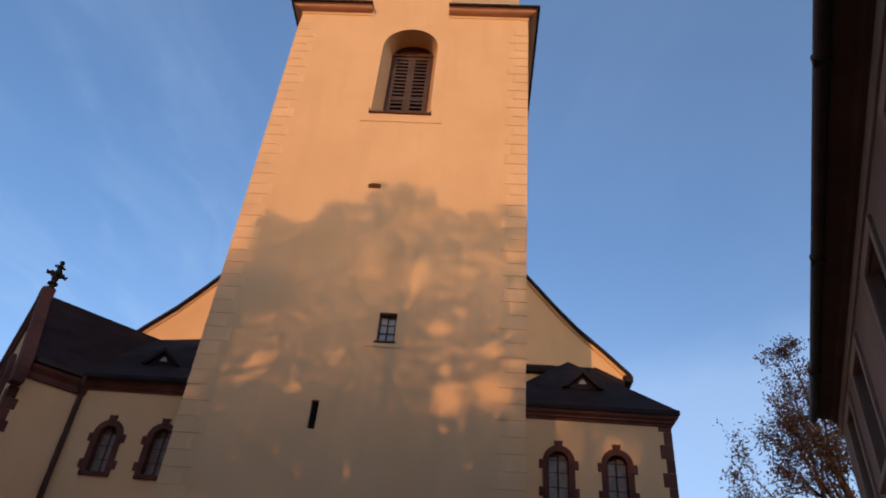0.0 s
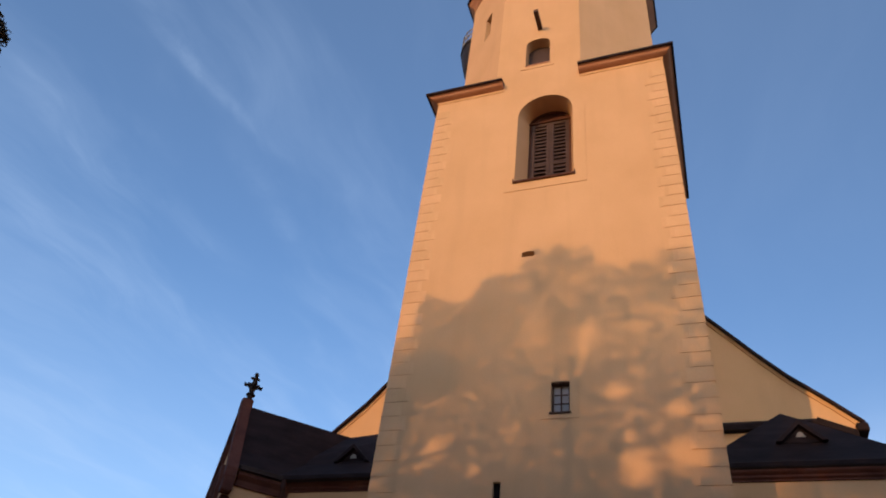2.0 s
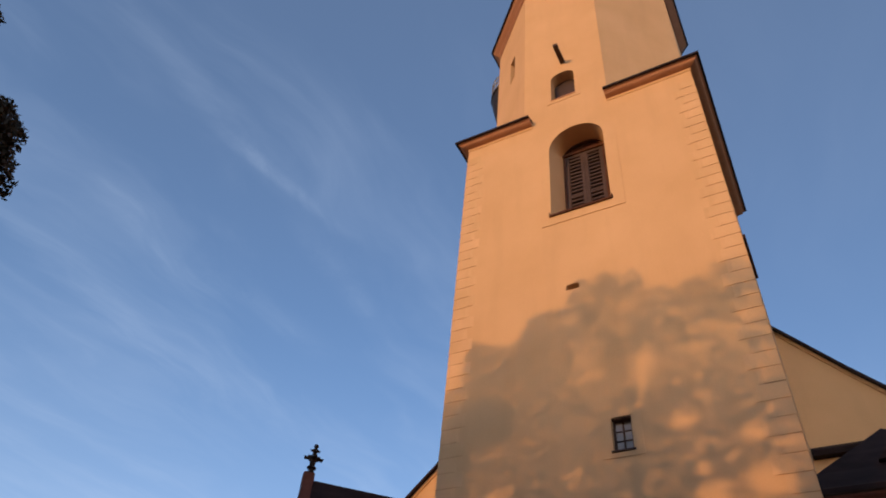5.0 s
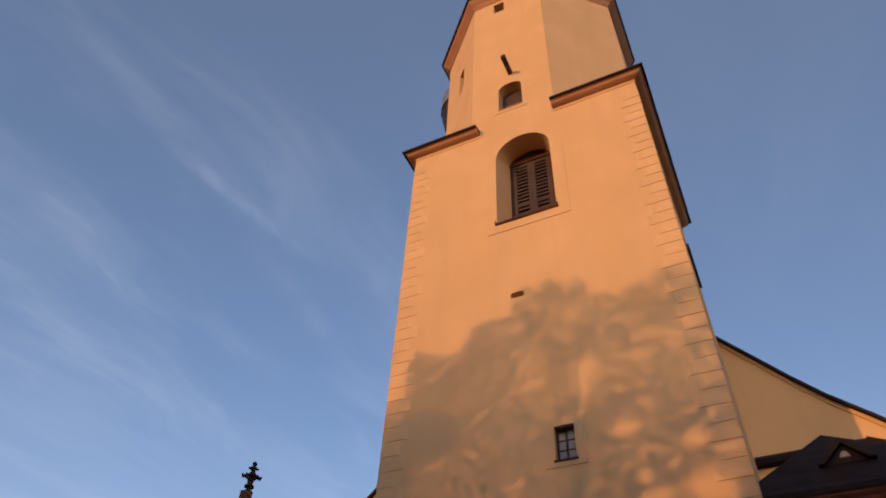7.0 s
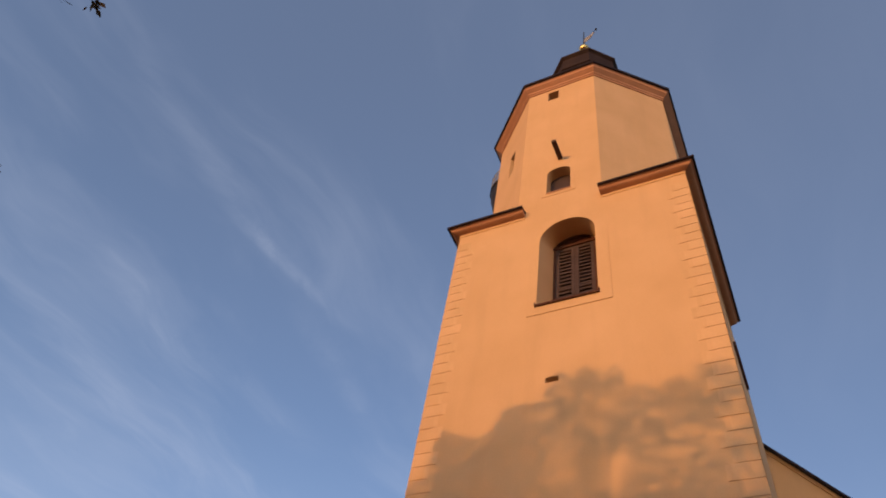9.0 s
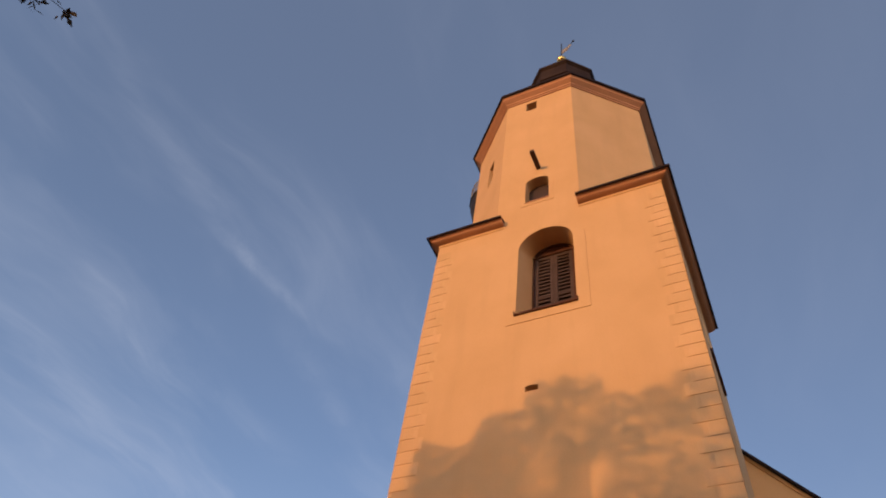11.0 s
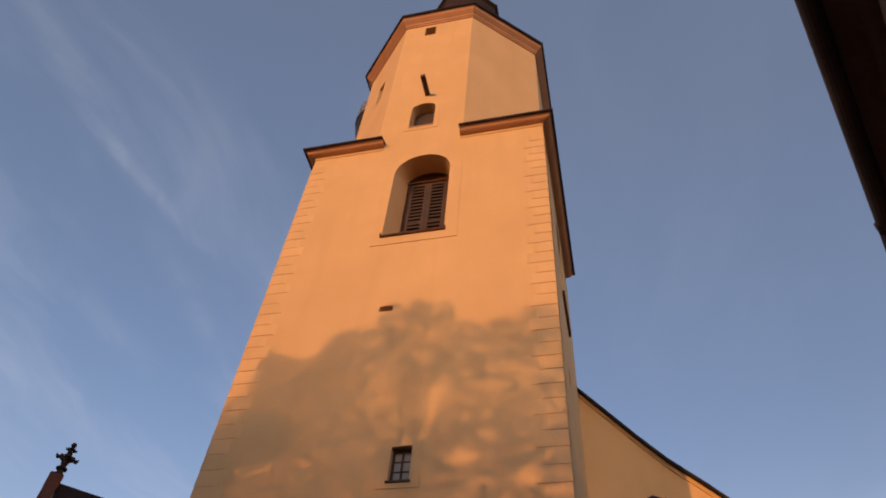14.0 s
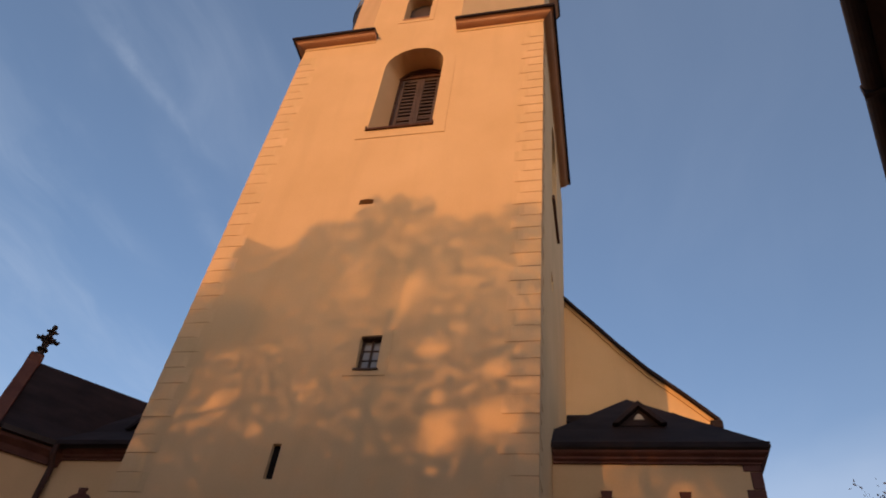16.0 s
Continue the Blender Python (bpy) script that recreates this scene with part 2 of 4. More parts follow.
def add_sweep(bm, path, profile, closed=False):
    """A moulding: profile (outward, height) carried along a plan path with mitred corners; outward is to the right of the way."""
    n = len(path)
    P = [Vector((p[0], p[1])) for p in path]
    rings = []
    for i in range(n):
        a = P[i] - P[i - 1] if i > 0 or closed else P[1] - P[0]
        b = P[(i + 1) % n] - P[i] if i < n - 1 or closed else P[-1] - P[-2]
        a, b = a.normalized(), b.normalized()
        na, nb = Vector((a.y, -a.x)), Vector((b.y, -b.x))
        k = na + nb
        k = k / max(0.15, k.dot(na))
        rings.append([bm.verts.new((P[i].x + k.x * o, P[i].y + k.y * o, z)) for o, z in profile])
    m = len(profile)
    for i in range(n if closed else n - 1):
        r, s = rings[i], rings[(i + 1) % n]
        for j in range(m):
            bm.faces.new((r[j], s[j], s[(j + 1) % m], r[(j + 1) % m]))
    if not closed:
        bm.faces.new(rings[0])
        bm.faces.new(rings[-1][::-1])


def sweep(path, profile, closed=False):
    bm = bmesh.new()
    add_sweep(bm, path, profile, closed)
    return bm


def arch(x0, x1, z0, spring, n=14, rise=None):
    """Outline (x, z) of an opening with a round or flatter head."""
    c, r = (x0 + x1) / 2, (x1 - x0) / 2
    h = r if rise is None else rise
    return [(x0, z0), (x1, z0)] + [(c + r * math.cos(math.pi * i / n), spring + h * math.sin(math.pi * i / n)) for i in range(n + 1)]


def add_band(bm, inner, outer, a, b, m=None):
    """A frame between two outlines of equal length, from depth a to b along y."""
    n = len(inner)
    def at(p, d):
        q = Vector((p[0], d, p[1]))
        return m @ q if m is not None else q
    ia, oa = [bm.verts.new(at(p, a)) for p in inner], [bm.verts.new(at(p, a)) for p in outer]
    ib, ob = [bm.verts.new(at(p, b)) for p in inner], [bm.verts.new(at(p, b)) for p in outer]
    for i in range(n):
        j = (i + 1) % n
        for q in ((ia[i], ia[j], oa[j], oa[i]), (ib[i], ob[i], ob[j], ib[j]), (oa[i], oa[j], ob[j], ob[i]), (ia[i], ib[i], ib[j], ia[j])):
            bm.faces.new(q)


def cut(ob, cutters):
    """Openings cut through a solid; the cutters go again."""
    made = []
    for bm in cutters:
        me = bpy.data.meshes.new("opening")
        bmesh.ops.recalc_face_normals(bm, faces=bm.faces)
        bm.to_mesh(me)
        bm.free()
        c = new("opening", me)
        made.append(c)
        md = ob.modifiers.new("opening", "BOOLEAN")
        md.operation, md.object, md.solver = "DIFFERENCE", c, "EXACT"
    dg = bpy.context.evaluated_depsgraph_get()
    dg.update()
    me = bpy.data.meshes.new_from_object(ob.evaluated_get(dg))
    ob.modifiers.clear()
    ob.data = me
    for c in made:
        d = c.data
        bpy.data.objects.remove(c)
        bpy.data.meshes.remove(d)
    return ob


def add_tube(bm, pts, radii, n=6):
    rings = []
    for i, p in enumerate(pts):
        d = (pts[min(i + 1, len(pts) - 1)] - pts[max(i - 1, 0)]).normalized()
        u = d.orthogonal().normalized()
        v = d.cross(u)
        rings.append([bm.verts.new(p + radii[i] * (math.cos(2 * math.pi * k / n) * u + math.sin(2 * math.pi * k / n) * v)) for k in range(n)])
    for r, s in zip(rings, rings[1:]):
        for k in range(n):
            bm.faces.new((r[k], r[(k + 1) % n], s[(k + 1) % n], s[k]))
    bm.faces.new(rings[0][::-1])
    bm.faces.new(rings[-1])


def tube(pts, radii, n=8):
    bm = bmesh.new()
    pts = [Vector(p) for p in pts]
    add_tube(bm, pts, radii if isinstance(radii, (list, tuple)) else [radii] * len(pts), n)
    return bm


def lathe(profile, n=8, centre=(0, 0), turn=0.0):
    """Solid of rings (radius, z) with n corners."""
    bm = bmesh.new()
    rings = [[bm.verts.new((centre[0] + r * math.cos(turn + 2 * math.pi * k / n), centre[1] + r * math.sin(turn + 2 * math.pi * k / n), z)) for k in range(n)] for r, z in profile]
    for r, s in zip(rings, rings[1:]):
        for k in range(n):
            bm.faces.new((r[k], r[(k + 1) % n], s[(k + 1) % n], s[k]))
    bm.faces.new(rings[0][::-1])
    bm.faces.new(rings[-1])
    return bm


# ---- ground ----
bm = bmesh.new()
bmesh.ops.create_grid(bm, x_segments=40, y_segments=40, size=2500)
for v in bm.verts:
    v.co.z = GROUND
tagged(obj("ground", bm, BOUNCE_GROUND), "unseen ground round the church, toned warm for bounce light", "ground", kind="structure")

# ---- church tower ----
H = 4.25
OCX, OCY, OCA = -0.17, 4.2, 4.2          # octagon centre and half width across flats
OCR = OCA / math.cos(math.pi / 8)
tower = thing("church_tower", "tall cream plastered church tower with octagonal upper storey", "tower", (0, H, GROUND))
tower_inv = Matrix.Translation((0, -H, -GROUND))


def tp(name, bm, mat, label="", parent=None, smooth=False):
    """A part of the tower, drawn in world places."""
    ob = obj(name, bm, mat, parent or tower, label, smooth)
    if parent is None:
        ob.matrix_parent_inverse = tower_inv
    return ob


NICHE = (-0.95, 1.03, 18.98, 22.35)


def niche_cutter(m=None):
    """Splayed arched niche, narrowing from the face to the shutter."""
    front, back = arch(-0.95, 1.03, 18.98, 22.38, 32, 1.0), arch(-0.74, 0.80, 19.0, 22.87, 32, 0.60)
    bm = bmesh.new()
    rings = []
    for y, k in ((-0.2, -0.2 / 0.895), (0.895, 1.0), (1.04, 1.0)):
        ring = []
        for (fx, fz), (bx, bz) in zip(front, back):
            q = Vector((fx + (bx - fx) * k, y, fz + (bz - fz) * k))
            ring.append(bm.verts.new(m @ q if m is not None else q))
        rings.append(ring)
    n = len(front)
    for r, t in zip(rings, rings[1:]):
        for i in range(n):
            bm.faces.new((r[i], r[(i + 1) % n], t[(i + 1) % n], t[i]))
    bm.faces.new(rings[0])
    bm.faces.new(rings[-1][::-1])
    return bm


shaft = tp("shaft", box(-H, H, 0, 8.5, GROUND, 24.2), PLASTER, "cream plaster wall of the square shaft")
side = Matrix(((0, -1, 0, H), (1, 0, 0, H), (0, 0, 1, 0), (0, 0, 0, 1)))   # front drawing turned onto the +x face
cut(shaft, [
    niche_cutter(),
    niche_cutter(side),
    prism(arch(-0.58, -0.19, 15.68, 15.84, 6, 0.05), -0.2, 0.5),
    prism(arch(-1.3, -0.8, 15.1, 15.6, 6, 0.08), -0.2, 0.4, m=side),
    box(0.353, 0.829, -0.2, 0.45, 10.503, 11.352),
    box(-1.02, -0.83, -0.2, 0.6, 8.04, 8.78),
])
k8 = [(OCX + OCR * math.cos(math.pi / 8 + math.pi / 4 * i), OCY + OCR * math.sin(math.pi / 8 + math.pi / 4 * i)) for i in range(8)]
k8[6] = (1.36, 0.0)
octagon = tp("octagon", prism(k8, 24.2, 35.22, "z"), PLASTER, "octagonal plastered bell storey")
f45 = Matrix.Translation((OCX, OCY, 0)) @ Matrix.Rotation(radians(-45), 4, "Z") @ Matrix.Translation((0, -OCA, 0))
cut(octagon, [
    prism(arch(-0.78, 0.18, 25.44, 26.84, 10, 0.34), -0.3, 0.65),
    box(-0.91, -0.39, -0.3, 0.5, 33.95, 34.8),
    box(-0.06, 0.5, -0.3, 0.5, 29.95, 31.75, m=f45),
])
# the boarded hatch, and near-black sheets for the shade in the other openings
tp("hatch", prism(arch(-0.80, 0.20, 25.4, 26.8, 10, 0.40), 0.42, 0.48), SHUTTER, "dark brown boarded hatch")
for b in (box(-1.0, -0.3, 0.44, 0.48, 33.8, 34.95), box(-0.1, 0.55, 0.40, 0.44, 29.9, 31.8, m=f45),
          box(-0.62, -0.15, 0.42, 0.46, 15.6, 15.95), box(-1.019, -0.831, 0.10, 0.14, 8.042, 8.778)):
    tp("backing", b, VOID, "near-black sheet for the shade in an opening")


def shutter_window(m):
    """Two louvred belfry shutters in a red-brown frame, deep in their arched niche."""
    x0, x1, z0, z1 = -0.74, 0.80, 19.0, 22.86
    y = 0.875
    frame_ = tp("shutter", box(x0, x1, y + 0.125, y + 0.15, z0, z1, m=m), VOID, "louvred brown wooden belfry shutter")
    for a, b in ((x0, x0 + 0.07), (x1 - 0.07, x1)):
        part("jamb", box(a, b, y - 0.03, y + 0.12, z0, z1, m=m, bevel=0.008), RUSTWOOD, frame_, "red-brown door jamb")
    leaves_ = ((x0 + 0.075, 0.028), (0.032, x1 - 0.075))
    zm = z0 + 1.55
    for a, b in leaves_:
        for p, q in ((a, a + 0.13), (b - 0.13, b)):
            part("stile", box(p, q, y, y + 0.10, z0, z1, m=m, bevel=0.008), SHUTTER, frame_)
        for c, d in ((z0, z0 + 0.12), (zm, zm + 0.09), (z1 - 0.14, z1)):
            part("rail", box(a + 0.13, b - 0.13, y + 0.005, y + 0.095, c, d, m=m, bevel=0.008), SHUTTER, frame_)
        for lo, hi, k in ((z0 + 0.12, zm, 7), (zm + 0.09, z1 - 0.14, 11)):
            for i in range(k):
                zc = lo + (i + 0.5) * (hi - lo) / k
                pr = [(y + 0.018, zc - 0.062), (y + 0.022, zc + 0.022), (y + 0.10, zc + 0.09), (y + 0.10, zc + 0.0)]
                part("slat", prism(pr, a + 0.13, b - 0.13, "x", m), SHUTTER, frame_)
    part("transom", box(x0 - 0.02, x1 + 0.02, y - 0.06, y + 0.1, z1, z1 + 0.09, m=m, bevel=0.01), RUSTWOOD, frame_)
    arc = [(0.03 + 0.765 * math.cos(math.pi * i / 16), z1 + 0.05 + 0.56 * math.sin(math.pi * i / 16)) for i in range(1, 16)]
    part("tympanum", prism([(x0, z1 + 0.09), (x1, z1 + 0.09)] + arc, y + 0.05, y + 0.1, m=m), STONE, frame_, "reddish arched tympanum")
    bm = bmesh.new()
    add_band(bm, [(0.03 + (x - 0.03) * 0.87, z1 + 0.09 + (z - z1 - 0.09) * 0.80) for x, z in arc], arc, y - 0.01, y + 0.06, m)
    part("arch_moulding", bm, RUSTWOOD, frame_)


shutter_window(None)
shutter_window(side)
for m in (None, side):
    sl = tp("sill", box(-1.0, 1.08, -0.09, 0.84, 18.9, 18.98, m=m, bevel=0.01), RUSTWOOD, "dark metal-clad window sill")
    for x in (-1.0, 1.05):
        part("upstand", box(x, x + 0.03, -0.09, 0.1, 18.98, 19.07, m=m), RUSTWOOD, sl)

# flat plaster surround of the niche, a few centimetres proud
inner = [(NICHE[0], NICHE[2] - 0.08)] + [(NICHE[1], NICHE[2] - 0.08)] + arch(NICHE[0], NICHE[1], 0, NICHE[3])[2:]
outer = [(-1.27, 18.55), (1.45, 18.55)] + [(0.09 + 1.36 * math.cos(math.pi * i / 14), 22.35 + 1.38 * math.sin(math.pi * i / 14)) for i in range(15)]
bm = bmesh.new()
add_band(bm, inner, outer, -0.022, 0.01)
tp("niche_surround", bm, PLASTER)
bm = bmesh.new()
add_band(bm, [(0.353, 10.503), (0.829, 10.503), (0.829, 11.352), (0.353, 11.352)], [(0.10, 10.33), (1.06, 10.33), (1.06, 11.56), (0.10, 11.56)], -0.018, 0.01)
tp("window_surround", bm, PLASTER)
bm = bmesh.new()
add_band(bm, arch(-0.78, 0.18, 25.44, 26.84, 10, 0.34), arch(-0.96, 0.36, 25.22, 26.9, 10, 0.46), -0.02, 0.01)
tp("window_surround", bm, PLASTER)
tp("sill", box(-0.80, 0.20, -0.05, 0.3, 25.39, 25.44, bevel=0.008), CORNICE, "thin window sill")

# small casement in the lower shaft
win = tp("casement", box(0.355, 0.827, 0.17, 0.19, 10.505, 11.350), GLASS, "small wooden casement with six panes")
for a, b, c, d in ((0.353, 0.40, 10.503, 11.352), (0.782, 0.829, 10.503, 11.352), (0.40, 0.782, 10.503, 10.555), (0.40, 0.782, 11.30, 11.352), (0.575, 0.607, 10.555, 11.30)):
    part("window_frame", box(a, b, 0.11, 0.18, c, d, bevel=0.004), DARKWOOD, win)
for z in (10.80, 11.045):
    for a, b in ((0.40, 0.575), (0.607, 0.782)):
        part("glazing_bar", box(a, b, 0.145, 0.172, z, z + 0.02), DARKWOOD, win)
tp("sill", box(0.31, 0.87, -0.05, 0.11, 10.455, 10.503, bevel=0.006), DARKWOOD, "thin dark sill")
# dark strip put in for the shade under the window head
tp("lintel_shade_strip", box(0.353, 0.829, 0.02, 0.11, 11.31, 11.352), DARKWOOD, "dark strip for the shade under the lintel")

# timber beam end
tp("beam_end", box(-0.33, -0.15, -0.86, 0.2, 27.82, 28.0, bevel=0.012), DARKWOOD, "dark projecting timber beam end")

# quoins of the shaft: long and short blocks in turn
COURSE = 0.4175
def quoin_mesh(front, flank):
    """A block that stands proud along its foot and dies into the plaster at its ends and top."""
    bm = bmesh.new()
    p, z0, z1 = 0.018, 0.005, COURSE - 0.005
    low = [(-front, 0.003), (-front + 0.16, -p), (p, -p), (p, flank - 0.16), (-0.003, flank)]
    high = [(-front, 0.003), (-front + 0.16, -p * 0.55), (p * 0.55, -p * 0.55), (p * 0.55, flank - 0.16), (-0.003, flank)]
    rings = [[bm.verts.new((x, y, z)) for x, y in ring] + [bm.verts.new((-0.1, 0.1, z))] for ring, z in ((low, z0), (high, z1))]
    bm.faces.new(rings[0][::-1])
    bm.faces.new(rings[1])
    for k in range(6):
        bm.faces.new((rings[0][k], rings[0][(k + 1) % 6], rings[1][(k + 1) % 6], rings[1][k]))
    me = bpy.data.meshes.new("quoin")
    bmesh.ops.recalc_face_normals(bm, faces=bm.faces)
    bm.to_mesh(me)
    bm.free()
    me.materials.append(QUOIN)
    return me


q_long, q_short = quoin_mesh(0.77, 0.58), quoin_mesh(0.58, 0.77)
for k in range(55):
    z = 0.64 + k * COURSE
    if z + COURSE > 23.9:
        break
    for sx in (1, -1):
        ob = new("quoin", q_long if k % 2 else q_short)
        ob.parent = tower
        ob.matrix_parent_inverse = tower_inv
        ob.matrix_basis = Matrix.Translation((sx * H, 0, z)) @ Matrix.Diagonal((sx, 1, 1, 1))

# broken main cornice with its slated edge
PROF = [(-0.02, 24.215), (0.03, 24.215), (0.035, 24.225), (0.10, 24.23), (0.17, 24.245), (0.23, 24.27), (0.26, 24.30), (0.28, 24.34), (0.34, 24.355), (-0.02, 24.37)]
EDGE = [(-0.02, 24.372), (0.40, 24.355), (0.42, 24.37), (0.42, 24.45), (-0.02, 24.60)]
for path in ([(1.30, 0), (H, 0), (H, 7.55)], [(-H, 7.55), (-H, 0), (-1.58, 0)]):
    cor = tp("main_cornice", sweep(path, PROF), CORNICE, "rose moulded cornice broken at the front")
    part("slate_edge", sweep(path, EDGE), SLATE, cor, "dark slate edge")
    part("fascia", sweep(path, [(-0.02, 24.10), (0.022, 24.10), (0.022, 24.213), (-0.02, 24.213)]), PLASTER, cor, "cream plaster fascia")
# the four slated corner slopes up to the octagon
for sx, sy in ((1, -1), (-1, -1), (1, 1), (-1, 1)):
    fy = -0.40 if sy < 0 else 7.55
    cx = OCX + sx * OCA * math.tan(math.pi / 8)
    pts = [(sx * (H + 0.42), fy, 24.44), (cx, fy, 24.44), (cx, OCY + sy * OCA, 24.6), (OCX + sx * OCA * 0.70, OCY + sy * OCA * 0.70, 25.5), (OCX + sx * OCA, OCY + sy * OCA * 0.414, 24.6), (sx * (H + 0.42), min(OCY + sy * OCA * 0.414, 7.5), 24.44)]
    bm = bmesh.new()
    vs = [bm.verts.new(p) for p in pts]
    low = [bm.verts.new((p[0], p[1], 24.385)) for p in pts]
    for a, b, c in ((0, 1, 2), (0, 2, 3), (0, 3, 4), (0, 4, 5)):
        bm.faces.new((vs[a], vs[b], vs[c]))
    bm.faces.new(low)
    for i in range(6):
        bm.faces.new((vs[i], low[i], low[(i + 1) % 6], vs[(i + 1) % 6]))
    tp("corner_slope", bm, SLATE)

# upper cornice of the octagon
PROF2 = [(-0.03, 35.080), (0.05, 35.080), (0.05, 35.180), (0.11, 35.220), (0.11, 35.320), (0.20, 35.390), (0.31, 35.480), (0.31, 35.590), (0.37, 35.630), (-0.03, 35.650)]
EDGE2 = [(-0.03, 35.652), (0.41, 35.645), (0.45, 35.660), (0.45, 35.850), (-0.03, 36.010)]
cor2 = tp("upper_cornice", sweep(k8, PROF2, True), CORNICE, "rose moulded cornice round the octagon")
part("slate_edge", sweep(k8, EDGE2, True), SLATE, cor2, "dark slate edge")
# bell-shaped helm, lantern, ball and vane
helm = tp("helm", lathe([(OCR + 0.3, 35.67), (OCR - 0.1, 36.1), (4.0, 37.4), (3.3, 39.0), (2.8, 40.6), (2.3, 41.8), (2.15, 42.3)], 8, (OCX, OCY), math.pi / 8), SLATE, "dark slated bell-shaped helm")
part("lantern", lathe([(2.1, 42.3), (2.1, 42.9), (2.2, 42.95), (2.2, 43.2), (2.1, 43.25), (2.1, 44.45), (2.28, 44.6), (2.28, 44.75), (1.7, 45.7), (1.0, 46.2), (0.45, 47.6), (0.16, 49.4), (0.10, 50.4)], 8, (OCX, OCY), math.pi / 8), COPPER, helm, "dark octagonal lantern with moulded eaves")
bm = bmesh.new()
bmesh.ops.create_uvsphere(bm, u_segments=20, v_segments=12, radius=0.34)
bmesh.ops.translate(bm, verts=bm.verts, vec=(OCX, OCY, 50.55))
part("ball", bm, GOLD, helm, "gilded ball", smooth=True)
part("vane_rod", tube([(OCX, OCY, 50.6), (OCX + 0.05, OCY, 53.9)], [0.06, 0.03]), IRON, helm, "iron vane rod")
bm = prism([(0.0, 51.7), (0.42, 52.1), (0.8, 53.0), (0.62, 53.1), (0.45, 52.75), (0.12, 52.55), (0, 52.3)], -0.015, 0.015, m=Matrix.Translation((OCX + 0.04, OCY, 0)))
part("vane", bm, RAILPALE, helm, "thin pale weather vane")
bm = bmesh.new()
bmesh.ops.create_uvsphere(bm, u_segments=10, v_segments=6, radius=0.09)
bmesh.ops.translate(bm, verts=bm.verts, vec=(OCX + 0.95, OCY, 53.5))
part("vane_tip", bm, IRON, helm)
part("vane_arm", tube([(OCX + 0.6, OCY, 52.9), (OCX + 0.95, OCY, 53.5)], 0.02), IRON, helm)

# round balcony on the west face of the octagon
BX, BY = OCX - OCA + 0.12, 4.0
bal = tp("balcony", lathe([(0.25, 30.8), (0.6, 31.1), (0.92, 31.7), (1.08, 32.5), (1.14, 33.1), (1.20, 33.15), (1.20, 33.25)], 18, (BX, BY)), IRON, "dark bowl-shaped balcony with pale iron railing", smooth=False)
bm = bmesh.new()
for z in (33.35, 33.8, 34.25):
    add_tube(bm, [Vector((BX + 1.15 * math.cos(a), BY + 1.15 * math.sin(a), z)) for a in np.linspace(math.pi * 0.5, math.pi * 1.5, 15)], [0.03] * 15, 5)
part("handrail", bm, RAILPALE, bal, "pale iron rails")
for a in np.linspace(math.pi * 0.5, math.pi * 1.5, 17):
    part("baluster", tube([(BX + 1.15 * math.cos(a), BY + 1.15 * math.sin(a), 33.2), (BX + 1.15 * math.cos(a), BY + 1.15 * math.sin(a), 34.25)], 0.022, 5), RAILPALE, bal)

# ---- nave behind the tower ----
NX, NY = -1.25, 8.55
nave = thing("church_nave", "cream plastered nave gable with steep slate roof behind the tower", "church", (NX, NY, GROUND))
nave_inv = Matrix.Translation((-NX, -NY, -GROUND))


def np_(name, bm, mat, label="", parent=None):
    ob = obj(name, bm, mat, parent or nave, label)
    if parent is None:
        ob.matrix_parent_inverse = nave_inv
    return ob


RAKE = [(10.15, 14.03), (9.25, 14.93), (8.2, 15.92), (7.35, 16.88), (6.5, 17.92), (5.55, 19.07), (0, 25.8)]
outline = [(NX + x, z - 0.14) for x, z in RAKE] + [(NX - x, z - 0.14) for x, z in RAKE[-2::-1]]
outline = [(NX + 9.9, GROUND), (NX + 9.9, 13.9)] + outline[0:] + [(NX - 9.9, 13.9), (NX - 9.9, GROUND)]
np_("gable_wall", prism(outline, NY, NY + 0.8), PLASTER)
np_("nave_body", box(NX - 9.8, NX + 9.8, NY + 0.8, NY + 26, GROUND, 14.0), PLASTER)
bm = bmesh.new()
top = [(NX + x, z) for x, z in RAKE] + [(NX - x, z) for x, z in RAKE[-2::-1]]
bot = [(x, z - 0.12) for x, z in top]
lo, hi = [], []
for d, store in ((NY - 0.22, lo), (NY + 26.5, hi)):
    store.append([bm.verts.new((x, d, z)) for x, z in top])
    store.append([bm.verts.new((x, d, z)) for x, z in bot])
n = len(top)
for i in range(n - 1):
    bm.faces.new((lo[0][i], lo[0][i + 1], hi[0][i + 1], hi[0][i]))
    bm.faces.new((lo[1][i], hi[1][i], hi[1][i + 1], lo[1][i + 1]))
    bm.faces.new((lo[0][i], lo[1][i], lo[1][i + 1], lo[0][i + 1]))
    bm.faces.new((hi[0][i], hi[0][i + 1], hi[1][i + 1], hi[1][i]))
for i in (0, n - 1):
    bm.faces.new((lo[0][i], hi[0][i], hi[1][i], lo[1][i]))
np_("roof", bm, SLATE, "dark slate roof")
# plain raised border under the verge
bm = bmesh.new()
for s in (1, -1):
    for (x0, z0), (x1, z1) in zip(RAKE[:-1], RAKE[1:]):
        pts = [(NX + s * x0, z0 - 0.12), (NX + s * x1, z1 - 0.12), (NX + s * x1, z1 - 0.30), (NX + s * x0, z0 - 0.30)]
        add_prism(bm, pts, NY - 0.05, NY + 0.02)
np_("verge_board", bm, PLASTER)
for s in (1, -1):
    np_("eave_box", box(NX + s * 9.85, NX + s * 10.2, NY - 0.27, NY + 26.3, 13.68, 13.96, bevel=0.03), SLATE, "dark boxed gutter end")
